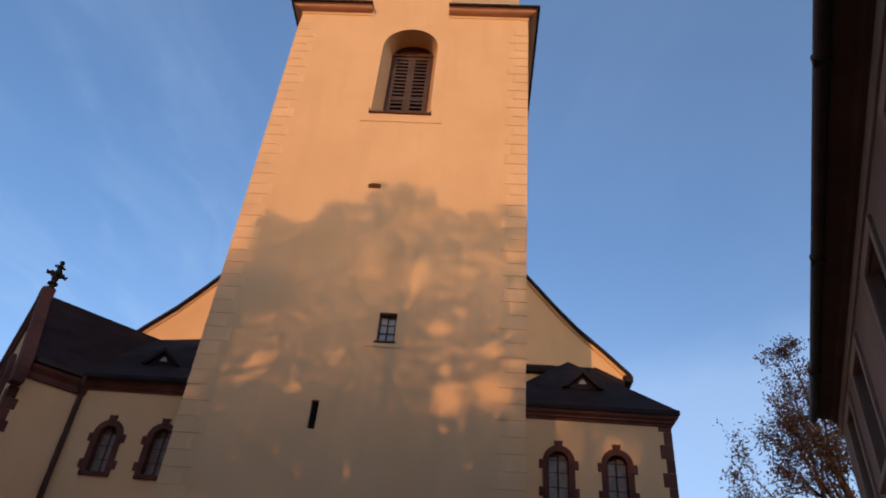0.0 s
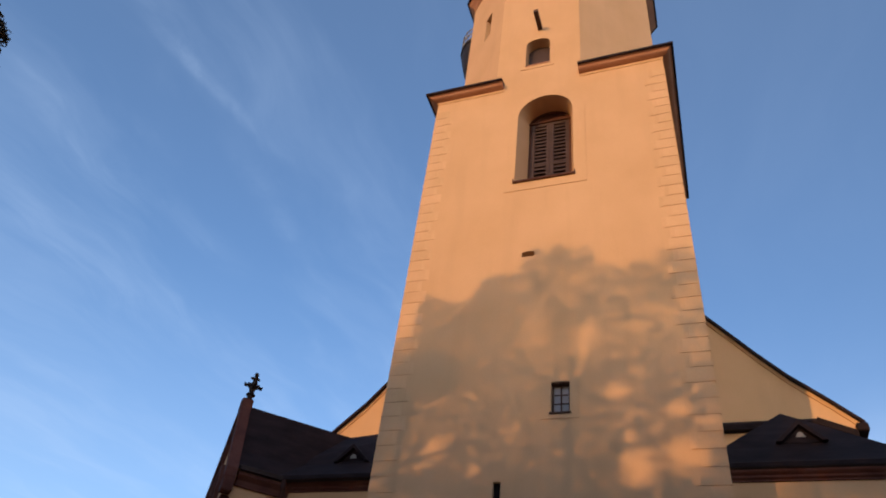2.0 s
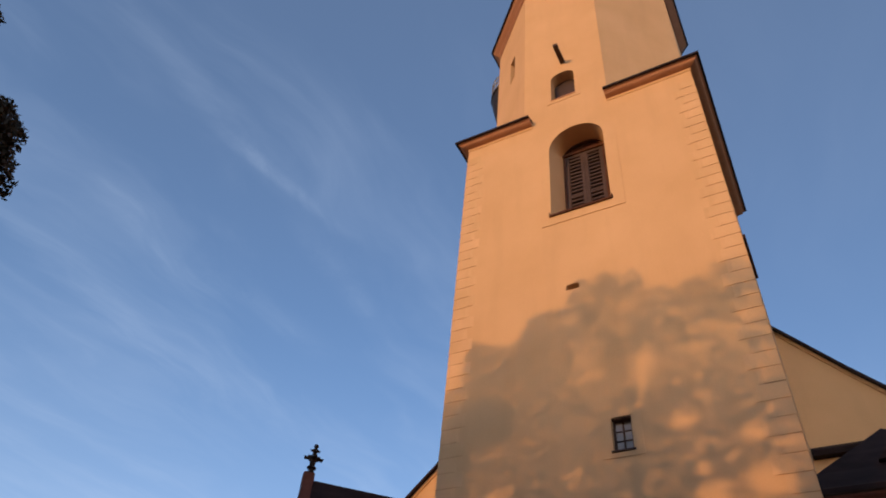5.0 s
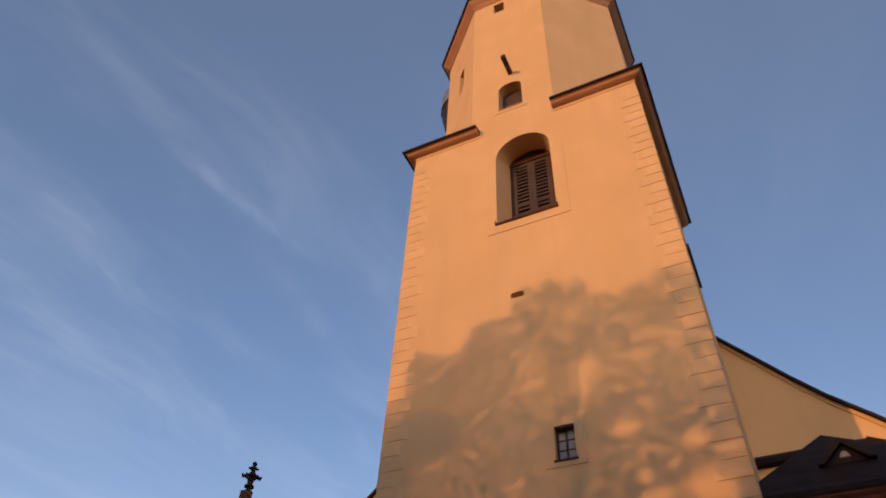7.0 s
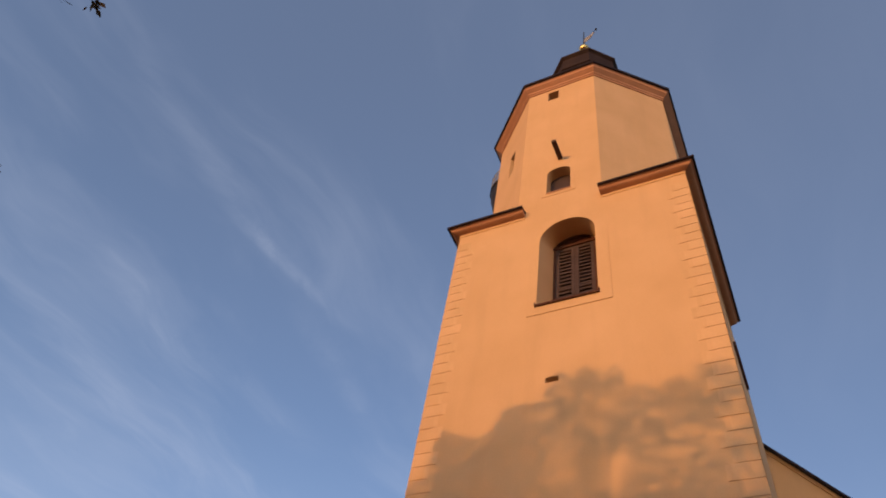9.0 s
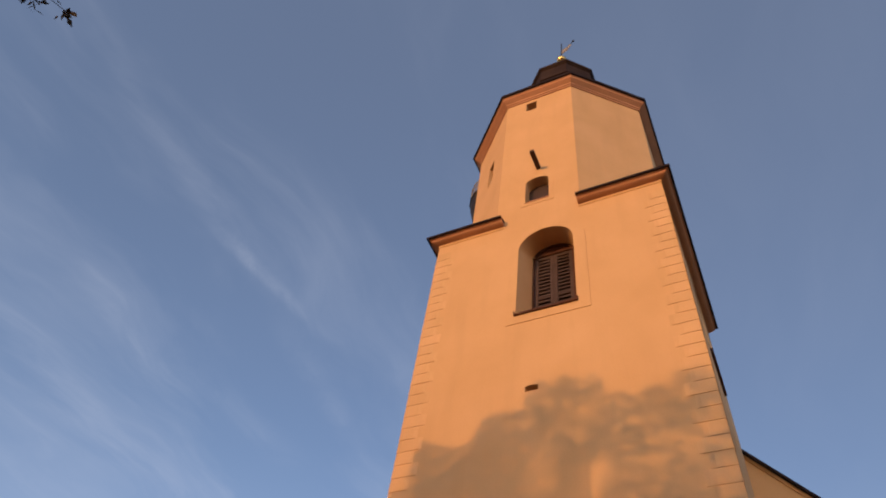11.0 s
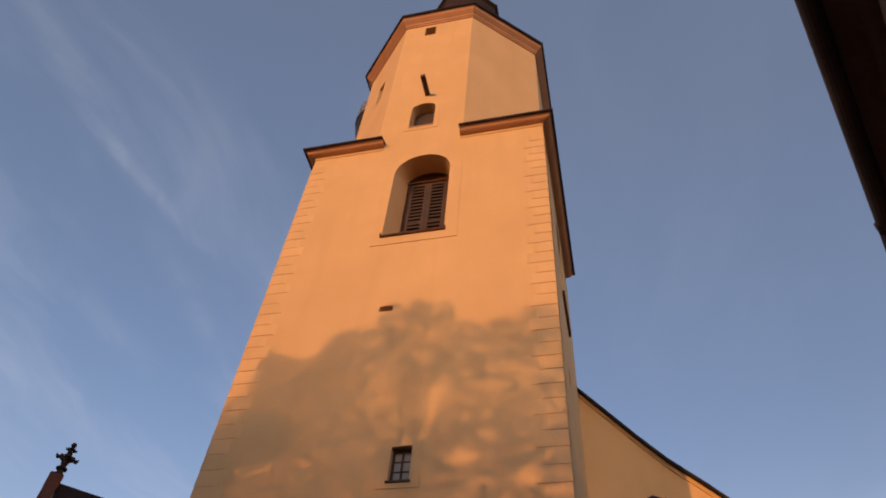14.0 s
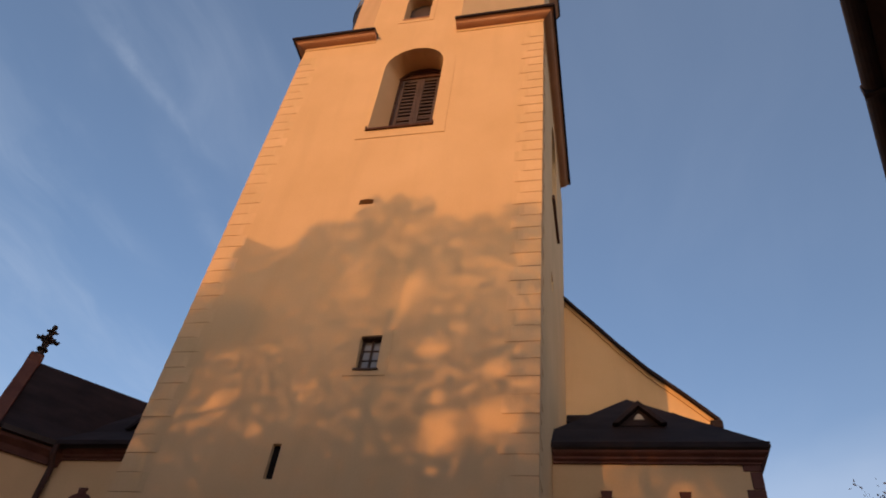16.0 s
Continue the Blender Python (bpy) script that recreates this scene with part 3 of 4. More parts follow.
# slated ledge across the foot of the gable
np_("ledge", prism([(NY - 0.3, 13.88), (NY + 0.0, 13.88), (NY + 0.0, 14.30), (NY - 0.3, 14.08)], 4.28, 7.5, "x"), SLATE, "narrow slated ledge")
np_("ledge", prism([(7.5, 13.95), (8.6, 13.45), (8.6, 13.68), (7.5, 14.2)], NY - 0.3, NY), SLATE)

# ---- annexes flanking the tower ----
AY = 2.9
EAVE = [(-0.03, 9.82), (0.05, 9.82), (0.05, 9.86), (0.11, 9.90), (0.11, 9.95), (0.17, 9.99), (0.20, 10.02), (0.20, 10.07), (-0.03, 10.09)]
GUTTER = [(0.14, 10.072), (0.22, 10.072), (0.255, 10.12), (0.255, 10.24), (0.14, 10.24)]


def arched_window(parent, inv, xc, up=0.0):
    z0, spring, r = 7.36, 8.52, 0.27
    m = Matrix.Translation((0, 0, up))
    wd = obj("window", prism(arch(xc - r, xc + r, z0 + 0.1, spring, 12), AY + 0.22, AY + 0.24, m=m), LEADGLASS, parent, "arched leaded window in a toothed red sandstone surround")
    wd.matrix_parent_inverse = inv
    bm = bmesh.new()
    add_band(bm, arch(xc - r, xc + r, z0 + 0.1, spring, 12), arch(xc - r - 0.17, xc + r + 0.17, z0 + 0.1, spring, 12), AY - 0.03, AY + 0.215, m)
    part("stone_arch", bm, STONE, wd)
    part("sill", box(xc - 0.43, xc + 0.43, AY - 0.07, AY + 0.1, z0 - 0.02, z0 + 0.098, m=m, bevel=0.012), STONE, wd)
    part("keystone", prism([(xc - 0.09, spring + 0.36), (xc + 0.09, spring + 0.36), (xc + 0.12, spring + 0.56), (xc - 0.12, spring + 0.56)], AY - 0.05, AY + 0.1, m=m), STONE, wd)
    for s in (-1, 1):
        for zz in (7.55, 8.30):
            a, b = sorted((xc + s * (r + 0.10), xc + s * (r + 0.27)))
            part("tooth_stone", box(a, b, AY - 0.04, AY + 0.1, zz, zz + 0.24, m=m, bevel=0.01), STONE, wd)
    part("mullion", box(xc - 0.025, xc + 0.025, AY + 0.19, AY + 0.215, z0 + 0.1, spring + r - 0.02, m=m), DARKWOOD, wd)
    for zz in (7.85, 8.25, 8.6):
        part("glazing_bar", box(xc - r + 0.01, xc + r - 0.01, AY + 0.20, AY + 0.218, zz, zz + 0.018, m=m), DARKWOOD, wd)
    return [prism(arch(xc - r - 0.10, xc + r + 0.10, z0 + 0.05, spring, 12), AY - 0.3, AY + 0.33, m=m)]


def roof_shell(name, faces, parent, inv, thick=0.12, mat=None):
    """A roof from flat pieces, given thickness downwards."""
    bm = bmesh.new()
    seen = {}
    for f in faces:
        vs = []
        for p in f:
            key = tuple(round(c, 3) for c in p)
            if key not in seen:
                seen[key] = bm.verts.new(p)
            vs.append(seen[key])
        bm.faces.new(vs)
    bmesh.ops.recalc_face_normals(bm, faces=bm.faces)
    geo = bmesh.ops.extrude_face_region(bm, geom=bm.faces[:])
    vs = [v for v in geo["geom"] if isinstance(v, bmesh.types.BMVert)]
    bmesh.ops.translate(bm, verts=vs, vec=(0, 0, -thick))
    ob = obj(name, bm, mat or SLATE, parent, "dark slate roof")
    ob.matrix_parent_inverse = inv
    return ob


def dormer(parent, inv, x, y, z):
    """Small triangular roof vent with a pale opening."""
    d = obj("dormer", prism([(x - 0.62, z - 0.60), (x, z), (x + 0.62, z - 0.60), (x + 0.48, z - 0.60), (x, z - 0.14), (x - 0.48, z - 0.60)], y - 0.35, y + 1.2), SLATE, parent, "small triangular roof dormer")
    d.matrix_parent_inverse = inv
    part("dormer_front", prism([(x - 0.46, z - 0.60), (x, z - 0.15), (x + 0.46, z - 0.60)], y - 0.20, y + 0.9), SLATE, d)
    part("dormer_light", prism([(x - 0.12, z - 0.45), (x + 0.12, z - 0.45), (x + 0.06, z - 0.33), (x, z - 0.30), (x - 0.06, z - 0.33)], y - 0.225, y - 0.2), RAILPALE, d, "pale louvre")


# east annex
annex = thing("side_annex", "low cream annex with red sandstone trim and hipped slate roof", "church annex", (6.3, 5.5, GROUND))
a_inv = Matrix.Translation((-6.3, -5.5, -GROUND))
wall = obj("wall", box(H + 0.01, 8.56, AY, 8.54, GROUND, 10.0), PLASTER, annex)
wall.matrix_parent_inverse = a_inv
holes = arched_window(annex, a_inv, 5.40, 0.12) + arched_window(annex, a_inv, 7.0, 0.12)
cut(wall, holes)
c = obj("cornice", sweep([(H + 0.03, AY), (8.56, AY), (8.56, 8.5)], EAVE), STONE, annex, "red sandstone eaves cornice")
c.matrix_parent_inverse = a_inv
part("gutter", sweep([(H + 0.03, AY), (8.56, AY), (8.56, 8.5)], GUTTER), ZINC, c, "dark zinc gutter")
for k in range(24):
    z = 0.75 + k * 0.388
    ln = 0.34 if k % 2 else 0.21
    ob = obj("quoin", box(8.56 - ln, 8.58, AY - 0.02, AY + 0.55 - ln, z + 0.006, z + 0.382, bevel=0.008), STONE, annex)
    ob.matrix_parent_inverse = a_inv
AP = (6.06, 5.15, 12.8)
e0, e1, e2 = (H, AY - 0.27, 10.22), (8.77, AY - 0.27, 10.22), (8.77, 8.54, 10.22)
f0, f1, f2 = (H, AY + 0.55, 10.98), (8.08, AY + 0.55, 10.98), (8.08, 8.54, 10.98)
t0 = (H, 5.15, 11.75)
g1 = (AP[0] + 0.1, 8.54, 12.7)
roof_shell("roof", [(e0, e1, f1, f0), (e1, e2, f2, f1), (f0, f1, AP, t0), (f1, f2, g1, AP), (AP, g1, (H, 8.54, 11.75), t0)], annex, a_inv)
dormer(annex, a_inv, 6.25, 3.75, 11.72)

# west annex and its diagonal porch wing
annex2 = thing("side_annex", "low cream annex with red sandstone trim joined to a gabled wing", "church annex", (-6.3, 5.5, GROUND))
b_inv = Matrix.Translation((6.3, -5.5, -GROUND))
wall = obj("wall", box(-9.2, -H - 0.01, AY, 8.54, GROUND, 10.0), PLASTER, annex2)
wall.matrix_parent_inverse = b_inv
holes = arched_window(annex2, b_inv, -7.40) + arched_window(annex2, b_inv, -5.83)
cut(wall, holes)
c = obj("cornice", sweep([(-8.75, AY), (-H - 0.03, AY)], EAVE), STONE, annex2, "red sandstone eaves cornice")
c.matrix_parent_inverse = b_inv
part("gutter", sweep([(-8.75, AY), (-H - 0.03, AY)], GUTTER), ZINC, c, "dark zinc gutter")
e0, e1 = (-9.6, AY - 0.42, 10.2), (-H, AY - 0.42, 10.2)
f0, f1 = (-9.6, AY + 0.55, 10.95), (-H, AY + 0.55, 10.95)
roof_shell("roof", [(e0, e1, f1, f0), (f0, f1, (-H, 5.2, 13.05), (-9.6, 5.2, 12.6)), ((-9.6, 5.2, 12.6), (-H, 5.2, 13.05), (-H, 8.54, 13.05), (-9.6, 8.54, 12.6))], annex2, b_inv)
dormer(annex2, b_inv, -6.85, 3.75, 11.62)
ob = obj("downpipe", tube([(-8.56, AY - 0.15, GROUND), (-8.56, AY - 0.15, 9.55), (-8.53, AY - 0.34, 9.85), (-8.53, AY - 0.34, 10.1)], 0.08), PIPE, annex2, "dark downpipe in the inner corner")
ob.matrix_parent_inverse = b_inv

# gabled wing, turned 45 degrees; its own axis runs along +y
WM = Matrix.Translation((-10.92, 2.52, 0)) @ Matrix.Rotation(radians(-45), 4, "Z")
wing = thing("gabled_wing", "diagonal gabled church wing with red sandstone coping and stone finial", "church wing", (-10.85, 2.45, GROUND))
g_inv = Matrix.Translation((10.85, -2.45, -GROUND))


def wp(name, bm, mat, label="", parent=None):
    ob = obj(name, bm, mat, parent or wing, label)
    if parent is None:
        ob.matrix_parent_inverse = g_inv
    return ob


WH = 1.35
wp("wall", prism([(-WH, GROUND), (WH, GROUND), (WH, 9.95), (0, 12.35), (-WH, 9.95)], 0.05, 7.0, m=WM), PLASTER)
# roof slopes
for s in (1, -1):
    pts = [(s * 0, 12.8), (s * 1.1, 10.82), (s * 1.62, 10.18), (s * 1.62, 10.06), (s * 1.05, 10.68), (0, 12.62)]
    wp("roof", prism(pts, 0.25, 6.2, m=WM), SLATE, "dark slate roof")
    wp("cornice", prism([(s * (WH - 0.02), 9.62), (s * (WH + 0.08), 9.62), (s * (WH + 0.1), 9.8), (s * (WH + 0.24), 9.93), (s * (WH + 0.24), 10.02), (s * (WH - 0.02), 10.05)], 0.32, 4.4, m=WM), STONE, "red sandstone eaves cornice")
    wp("gutter", prism([(s * (WH + 0.16), 10.05), (s * (WH + 0.34), 10.05), (s * (WH + 0.38), 10.17), (s * (WH + 0.16), 10.2)], 0.34, 3.0, m=WM), ZINC, "dark zinc gutter")
    # raised stone coping of the gable
    wp("coping", prism([(0, 13.0), (s * 1.62, 10.28), (s * 1.82, 10.0), (s * 1.82, 9.72), (s * 1.50, 9.72), (s * 1.45, 9.98), (0, 12.5)], -0.10, 0.24, m=WM), STONE, "red sandstone gable coping")
    wp("inner_coping", prism([(0, 12.30), (s * 1.45, 10.0), (s * 1.45, 9.75), (0, 12.05)], -0.05, 0.06, m=WM), STONE)
    wp("kneeler", box(min(s * 1.35, s * 1.8), max(s * 1.35, s * 1.8), -0.08, 0.26, 9.3, 9.76, m=WM, bevel=0.03), STONE, "stone kneeler")
    for k in range(27):
        z = 0.76 + k * 0.316
        ln = 0.33 if k % 2 else 0.24
        a, b = sorted((s * (WH - 0.64 + ln), s * (WH + 0.03)))
        wp("quoin", box(a, b, 0.02, ln + 0.05, z + 0.006, z + 0.310, m=WM, bevel=0.008), STONE)
wp("apex_block", box(-0.17, 0.17, -0.12, 0.27, 12.55, 13.0, m=WM, bevel=0.03), STONE, "stone apex block")
FY = 0.11


def finial_ring(profile, n=8):
    """A turned piece of the finial about its axis on the gable's apex."""
    bm = lathe(profile, n, (0, FY), math.pi / n)
    bmesh.ops.transform(bm, matrix=WM, verts=bm.verts)
    return bm


fin = wp("finial", finial_ring([(0.15, 12.98), (0.15, 13.05), (0.095, 13.07), (0.085, 13.2), (0.09, 13.32), (0.12, 13.45), (0.15, 13.54), (0.13, 13.64), (0.075, 13.70), (0.06, 13.80), (0.055, 13.95)]), DARKSTONE, "carved leafy finial of dark patinated stone with shade in its colour")
part("collar", finial_ring([(0.09, 13.17), (0.155, 13.185), (0.165, 13.215), (0.15, 13.245), (0.09, 13.26)], 12), DARKSTONE, fin)
part("knob", finial_ring([(0.035, 13.94), (0.07, 13.97), (0.085, 14.02), (0.065, 14.07), (0.02, 14.10)], 10), DARKSTONE, fin)
for zc, reach, fat in ((13.56, 0.27, 0.105), (13.85, 0.13, 0.065)):
    for k in range(4):
        m_ = WM @ Matrix.Translation((0, FY, zc)) @ Matrix.Rotation(k * math.pi / 2, 4, "Z")
        bm = bmesh.new()
        pts = [Vector((0.03, 0, -0.06)), Vector((reach * 0.45, 0, 0.0)), Vector((reach * 0.75, 0, 0.035)), Vector((reach, 0, 0.0)), Vector((reach * 1.05, 0, -fat * 0.6))]
        add_tube(bm, pts, [fat * 0.8, fat * 0.9, fat * 0.75, fat * 0.9, fat * 0.35], 7)
        bmesh.ops.transform(bm, matrix=m_, verts=bm.verts)
        part("crocket", bm, DARKSTONE, fin)

# tall pointed window of the gable and the head of the one below it


def pointed(hw, z0, spring, n=8):
    """Outline of a pointed opening, each side struck from the other springing."""
    right = [(-hw + 2 * hw * math.cos(a), spring + 2 * hw * math.sin(a)) for a in np.linspace(0, math.pi / 3, n)]
    return [(-hw, z0), (hw, z0)] + right + [(-x, z) for x, z in right[-2::-1]]


for z0, spring in ((7.62, 9.75), (3.2, 5.85)):
    wd = wp("window", prism(pointed(0.36, z0, spring), -0.005, 0.045, m=WM), LEADGLASS, "pointed leaded window in a red sandstone frame")
    bm = bmesh.new()
    add_band(bm, pointed(0.36, z0, spring), pointed(0.52, z0, spring), -0.09, 0.05, WM)
    part("stone_frame", bm, STONE, wd)
    part("sill", box(-0.60, 0.60, -0.16, 0.05, z0 - 0.14, z0 - 0.003, m=WM, bevel=0.02), STONE, wd)
    part("mullion", box(-0.04, 0.04, -0.06, -0.006, z0, spring + 0.5, m=WM, bevel=0.008), STONE, wd)

# ---- house beside the path ----
HM = Matrix.Translation((8.04, -7.34, 0.15)) @ Matrix.Rotation(radians(-21.7), 4, "Z")    # eave edge is x = 0, s along y
house = thing("street_house", "grey-brown rendered house with dark deep eaves and gutter", "house", (11, -9, GROUND))
h_inv = Matrix.Translation((-11, 9, -GROUND))


def hp(name, bm, mat, label="", parent=None):
    ob = obj(name, bm, mat, parent or house, label)
    if parent is None:
        ob.matrix_parent_inverse = h_inv
    return ob


HW, HEND = 0.55, 6.42
hw = hp("wall", box(HW, HW + 9.5, -16, HEND, GROUND - 0.3, 8.6, m=HM), GREYWALL)
WINS = [(-8.0, -6.95), (-4.75, -3.7), (-1.5, -0.45), (1.75, 2.85), (4.1, 5.1)]
cut(hw, [box(HW - 0.3, HW + 0.28, a, b, 5.85, 7.72, m=HM) for a, b in WINS])
for a, b in WINS:
    wd = hp("window", box(HW + 0.2, HW + 0.22, a, b, 5.85, 7.72, m=HM), GLASS, "tall window in a pale stone surround")
    for p, q, r, s in ((a - 0.16, a, 5.85, 7.72), (b, b + 0.16, 5.85, 7.72), (a - 0.16, b + 0.16, 7.72, 7.90)):
        part("surround", box(HW - 0.05, HW + 0.03, p, q, r, s, m=HM, bevel=0.008), GREYTRIM, wd)
    part("sill", box(HW - 0.12, HW + 0.2, a - 0.2, b + 0.2, 5.74, 5.85, m=HM, bevel=0.01), GREYTRIM, wd)
    for p, q, r, s in ((a, a + 0.06, 5.85, 7.72), (b - 0.06, b, 5.85, 7.72), ((a + b) / 2 - 0.035, (a + b) / 2 + 0.035, 5.91, 7.66), (a + 0.06, b - 0.06, 7.66, 7.72), (a + 0.06, b - 0.06, 5.85, 5.91)):
        part("window_frame", box(HW + 0.15, HW + 0.21, p, q, r, s, m=HM), SOFFIT, wd)
hp("frieze", box(HW - 0.04, HW + 0.1, -16, HEND + 0.03, 8.05, 8.3, m=HM, bevel=0.01), GREYTRIM)
hp("eave_soffit", prism([(HW + 0.05, 8.25), (HW - 0.12, 8.28), (HW - 0.16, 8.36), (0.13, 8.40), (0.13, 8.52), (HW + 0.05, 8.75)], -16, HEND + 0.12, m=HM), SOFFIT, "dark boarded eaves")
gt = hp("gutter", prism([(0.13 + 0.09 * math.cos(a) - 0.06, 8.42 + 0.10 * math.sin(a)) for a in np.linspace(math.pi, 2 * math.pi, 9)] + [(0.16, 8.44), (-0.02, 8.44)], -16, HEND + 0.13, m=HM), ZINC, "dark half-round gutter")
for s in (-12, -8, -4.0, 0.0, 4.0):
    part("gutter_joint", box(-0.035, 0.17, s - 0.03, s + 0.03, 8.30, 8.47, m=HM, bevel=0.01), ZINC, gt)
hp("roof", prism([(0.02, 8.5), (5.3, 12.6), (10.6, 8.5), (10.6, 8.38), (5.3, 12.45), (0.06, 8.38)], -16.1, HEND + 0.2, m=HM), SLATE, "dark tiled roof")
hp("gable", prism([(HW, 8.6), (5.3, 12.3), (HW + 9.5, 8.6)], HEND - 0.35, HEND, m=HM), GREYWALL)

# ---- distant house beyond the wing ----
far = thing("distant_house", "dark-roofed house in shade behind the church wing", "house", (-26, 17, GROUND))
d_inv = Matrix.Translation((26, -17, -GROUND))
fx0, fx1, fy0, fy1 = -33.0, -17.5, 11.5, 23.0
ob = obj("wall", box(fx0, fx1, fy0, fy1, GROUND, 5.0), GREYWALL, far)
ob.matrix_parent_inverse = d_inv
r0, r1, r2, r3 = (fx0 - .4, fy0 - .4, 9.3), (fx1 + .4, fy0 - .4, 9.3), (fx1 + .4, fy1 + .4, 9.3), (fx0 - .4, fy1 + .4, 9.3)
b0, b1, b2, b3 = (fx0 - 1.2, fy0 - 1.2, 4.9), (fx1 + 1.2, fy0 - 1.2, 4.9), (fx1 + 1.2, fy1 + 1.2, 4.9), (fx0 - 1.2, fy1 + 1.2, 4.9)
p0, p1 = (-24.7, 17.2, 14.9), (-24.3, 17.2, 14.9)
roof_shell("roof", [(r0, r1, p1, p0), (r1, r2, p1), (r2, r3, p0, p1), (r3, r0, p0), (b0, b1, r1, r0), (b1, b2, r2, r1), (b2, b3, r3, r2), (b3, b0, r0, r3)], far, d_inv, 0.25, SHADE_SLATE)
for x, k in ((-22.3, 0.42), (-25.4, 0.25)):
    y0, z0 = fy0 - 0.4 + k * 6.1, 9.3 + k * 5.6
    m_ = Matrix.Translation((x, y0, z0)) @ Matrix.Rotation(math.atan2(5.6, 6.1), 4, "X")
    wd = obj("roof_light", box(-0.2, 0.2, -0.26, 0.26, 0.02, 0.08, m=m_, bevel=0.01), GLASS, far, "small glazed roof light")
    wd.matrix_parent_inverse = d_inv
    for a, b in ((-0.25, -0.2), (0.2, 0.25)):
        part("frame", box(a, b, -0.3, 0.3, -0.05, 0.10, m=m_), ZINC, wd)


# ---- trees ----
def tree(label, base, height, spread, low, leaves, leaf, mat, seed, depth=4, dens=1.0, group="", stout=1.0):
    """A broad-leaved tree: trunk and forked limbs, and leaves gathered round the twigs."""
    rg = random.Random(seed)
    t = thing("tree", label, "tree", base, group)
    bm = bmesh.new()
    tips = []

    def grow(p, d, length, r, k):
        pts, rad, q = [p.copy()], [r], p.copy()
        dd = d.copy()
        for i in range(4):
            dd = (dd + Vector((rg.uniform(-1, 1), rg.uniform(-1, 1), rg.uniform(-0.35, 0.6))) * 0.16).normalized()
            q = q + dd * length / 4
            pts.append(q.copy())
            rad.append(r * (1 - 0.12 * (i + 1)))
        add_tube(bm, pts, rad, 7 if k > 2 else 4)
        if k <= 2:
            tips.extend(pts[1:])
        if k == 0:
            return
        for j in range(3):
            a = rg.uniform(0, 2 * math.pi)
            tilt = rg.uniform(0.35, 0.85)
            u = dd.orthogonal().normalized()
            v = dd.cross(u)
            nd = (dd * math.cos(tilt) + (u * math.cos(a) + v * math.sin(a)) * math.sin(tilt) + Vector((0, 0, 0.08))).normalized()
            at = pts[rg.choice((2, 3, 4))]
            grow(at, nd, length * rg.uniform(0.62, 0.82), rad[-1] * rg.uniform(0.55, 0.75), k - 1)

    z_fork = low
    add_tube(bm, [Vector((0, 0, -0.1)), Vector((0.1, 0, z_fork * 0.5)), Vector((0.0, 0.1, z_fork + 0.4))], [height * 0.022, height * 0.018, height * 0.016], 10)
    for j in range(6):
        a = j * 2 * math.pi / 6 + rg.uniform(-0.4, 0.4)
        up = rg.uniform(0.55, 1.6)
        grow(Vector((0, 0, z_fork * rg.uniform(0.85, 1.05))), Vector((math.cos(a), math.sin(a), up)).normalized(), height * 0.26, height * 0.0115 * stout, depth)
    # keep the twigs inside the crown's height and spread
    tips_a = np.array([tuple(p) for p in tips])
    zs = np.percentile(tips_a[:, 2], 95)
    rs = np.percentile(np.hypot(tips_a[:, 0], tips_a[:, 1]), 98)
    kz = (height - low) / (zs - low)
    kr = spread / rs
    for v in bm.verts:
        if v.co.z > low:
            w = min(1, (v.co.z - low) / 2.0)
            z = low + (v.co.z - low) * kz
            v.co.z = z if z < height - 1 else height - 1 + math.tanh((z - height + 1) * 0.6)
            v.co.x *= 1 + (kr - 1) * w
            v.co.y *= 1 + (kr - 1) * w
    w = np.clip((tips_a[:, 2] - low) / 2.0, 0, 1)
    tz = low + (tips_a[:, 2] - low) * kz
    tips_a[:, 2] = np.where(tz < height - 1, tz, height - 1 + np.tanh((tz - height + 1) * 0.6))
    tips_a[:, 0] *= 1 + (kr - 1) * w
    tips_a[:, 1] *= 1 + (kr - 1) * w
    ob = part("trunk", bm, BARK, t, "dark trunk with forked limbs")
    ng = np.random.default_rng(seed)
    pick = tips_a[ng.integers(0, len(tips_a), leaves)]
    c = pick + ng.normal(0, 0.30 * dens, (leaves, 3))
    size = leaf * ng.uniform(0.6, 1.25, (leaves, 1))
    u = ng.normal(0, 1, (leaves, 3))
    u[:, 2] -= 0.6
    u /= np.linalg.norm(u, axis=1, keepdims=True)
    v = np.cross(u, ng.normal(0, 1, (leaves, 3)))
    v /= np.linalg.norm(v, axis=1, keepdims=True)
    verts = np.empty((leaves, 4, 3))
    verts[:, 0] = c - u * size
    verts[:, 1] = c + v * size * 0.45
    verts[:, 2] = c + u * size
    verts[:, 3] = c - v * size * 0.45
    me = bpy.data.meshes.new("crown")
    faces = np.arange(leaves * 4).reshape(-1, 4)
    me.from_pydata(verts.reshape(-1, 3).tolist(), [], faces.tolist())
    me.materials.append(mat)
    cr_ = new("crown", me)
    cr_.parent = t
    tagged(cr_, "crown of many small leaves", kind="stuff")
    return t


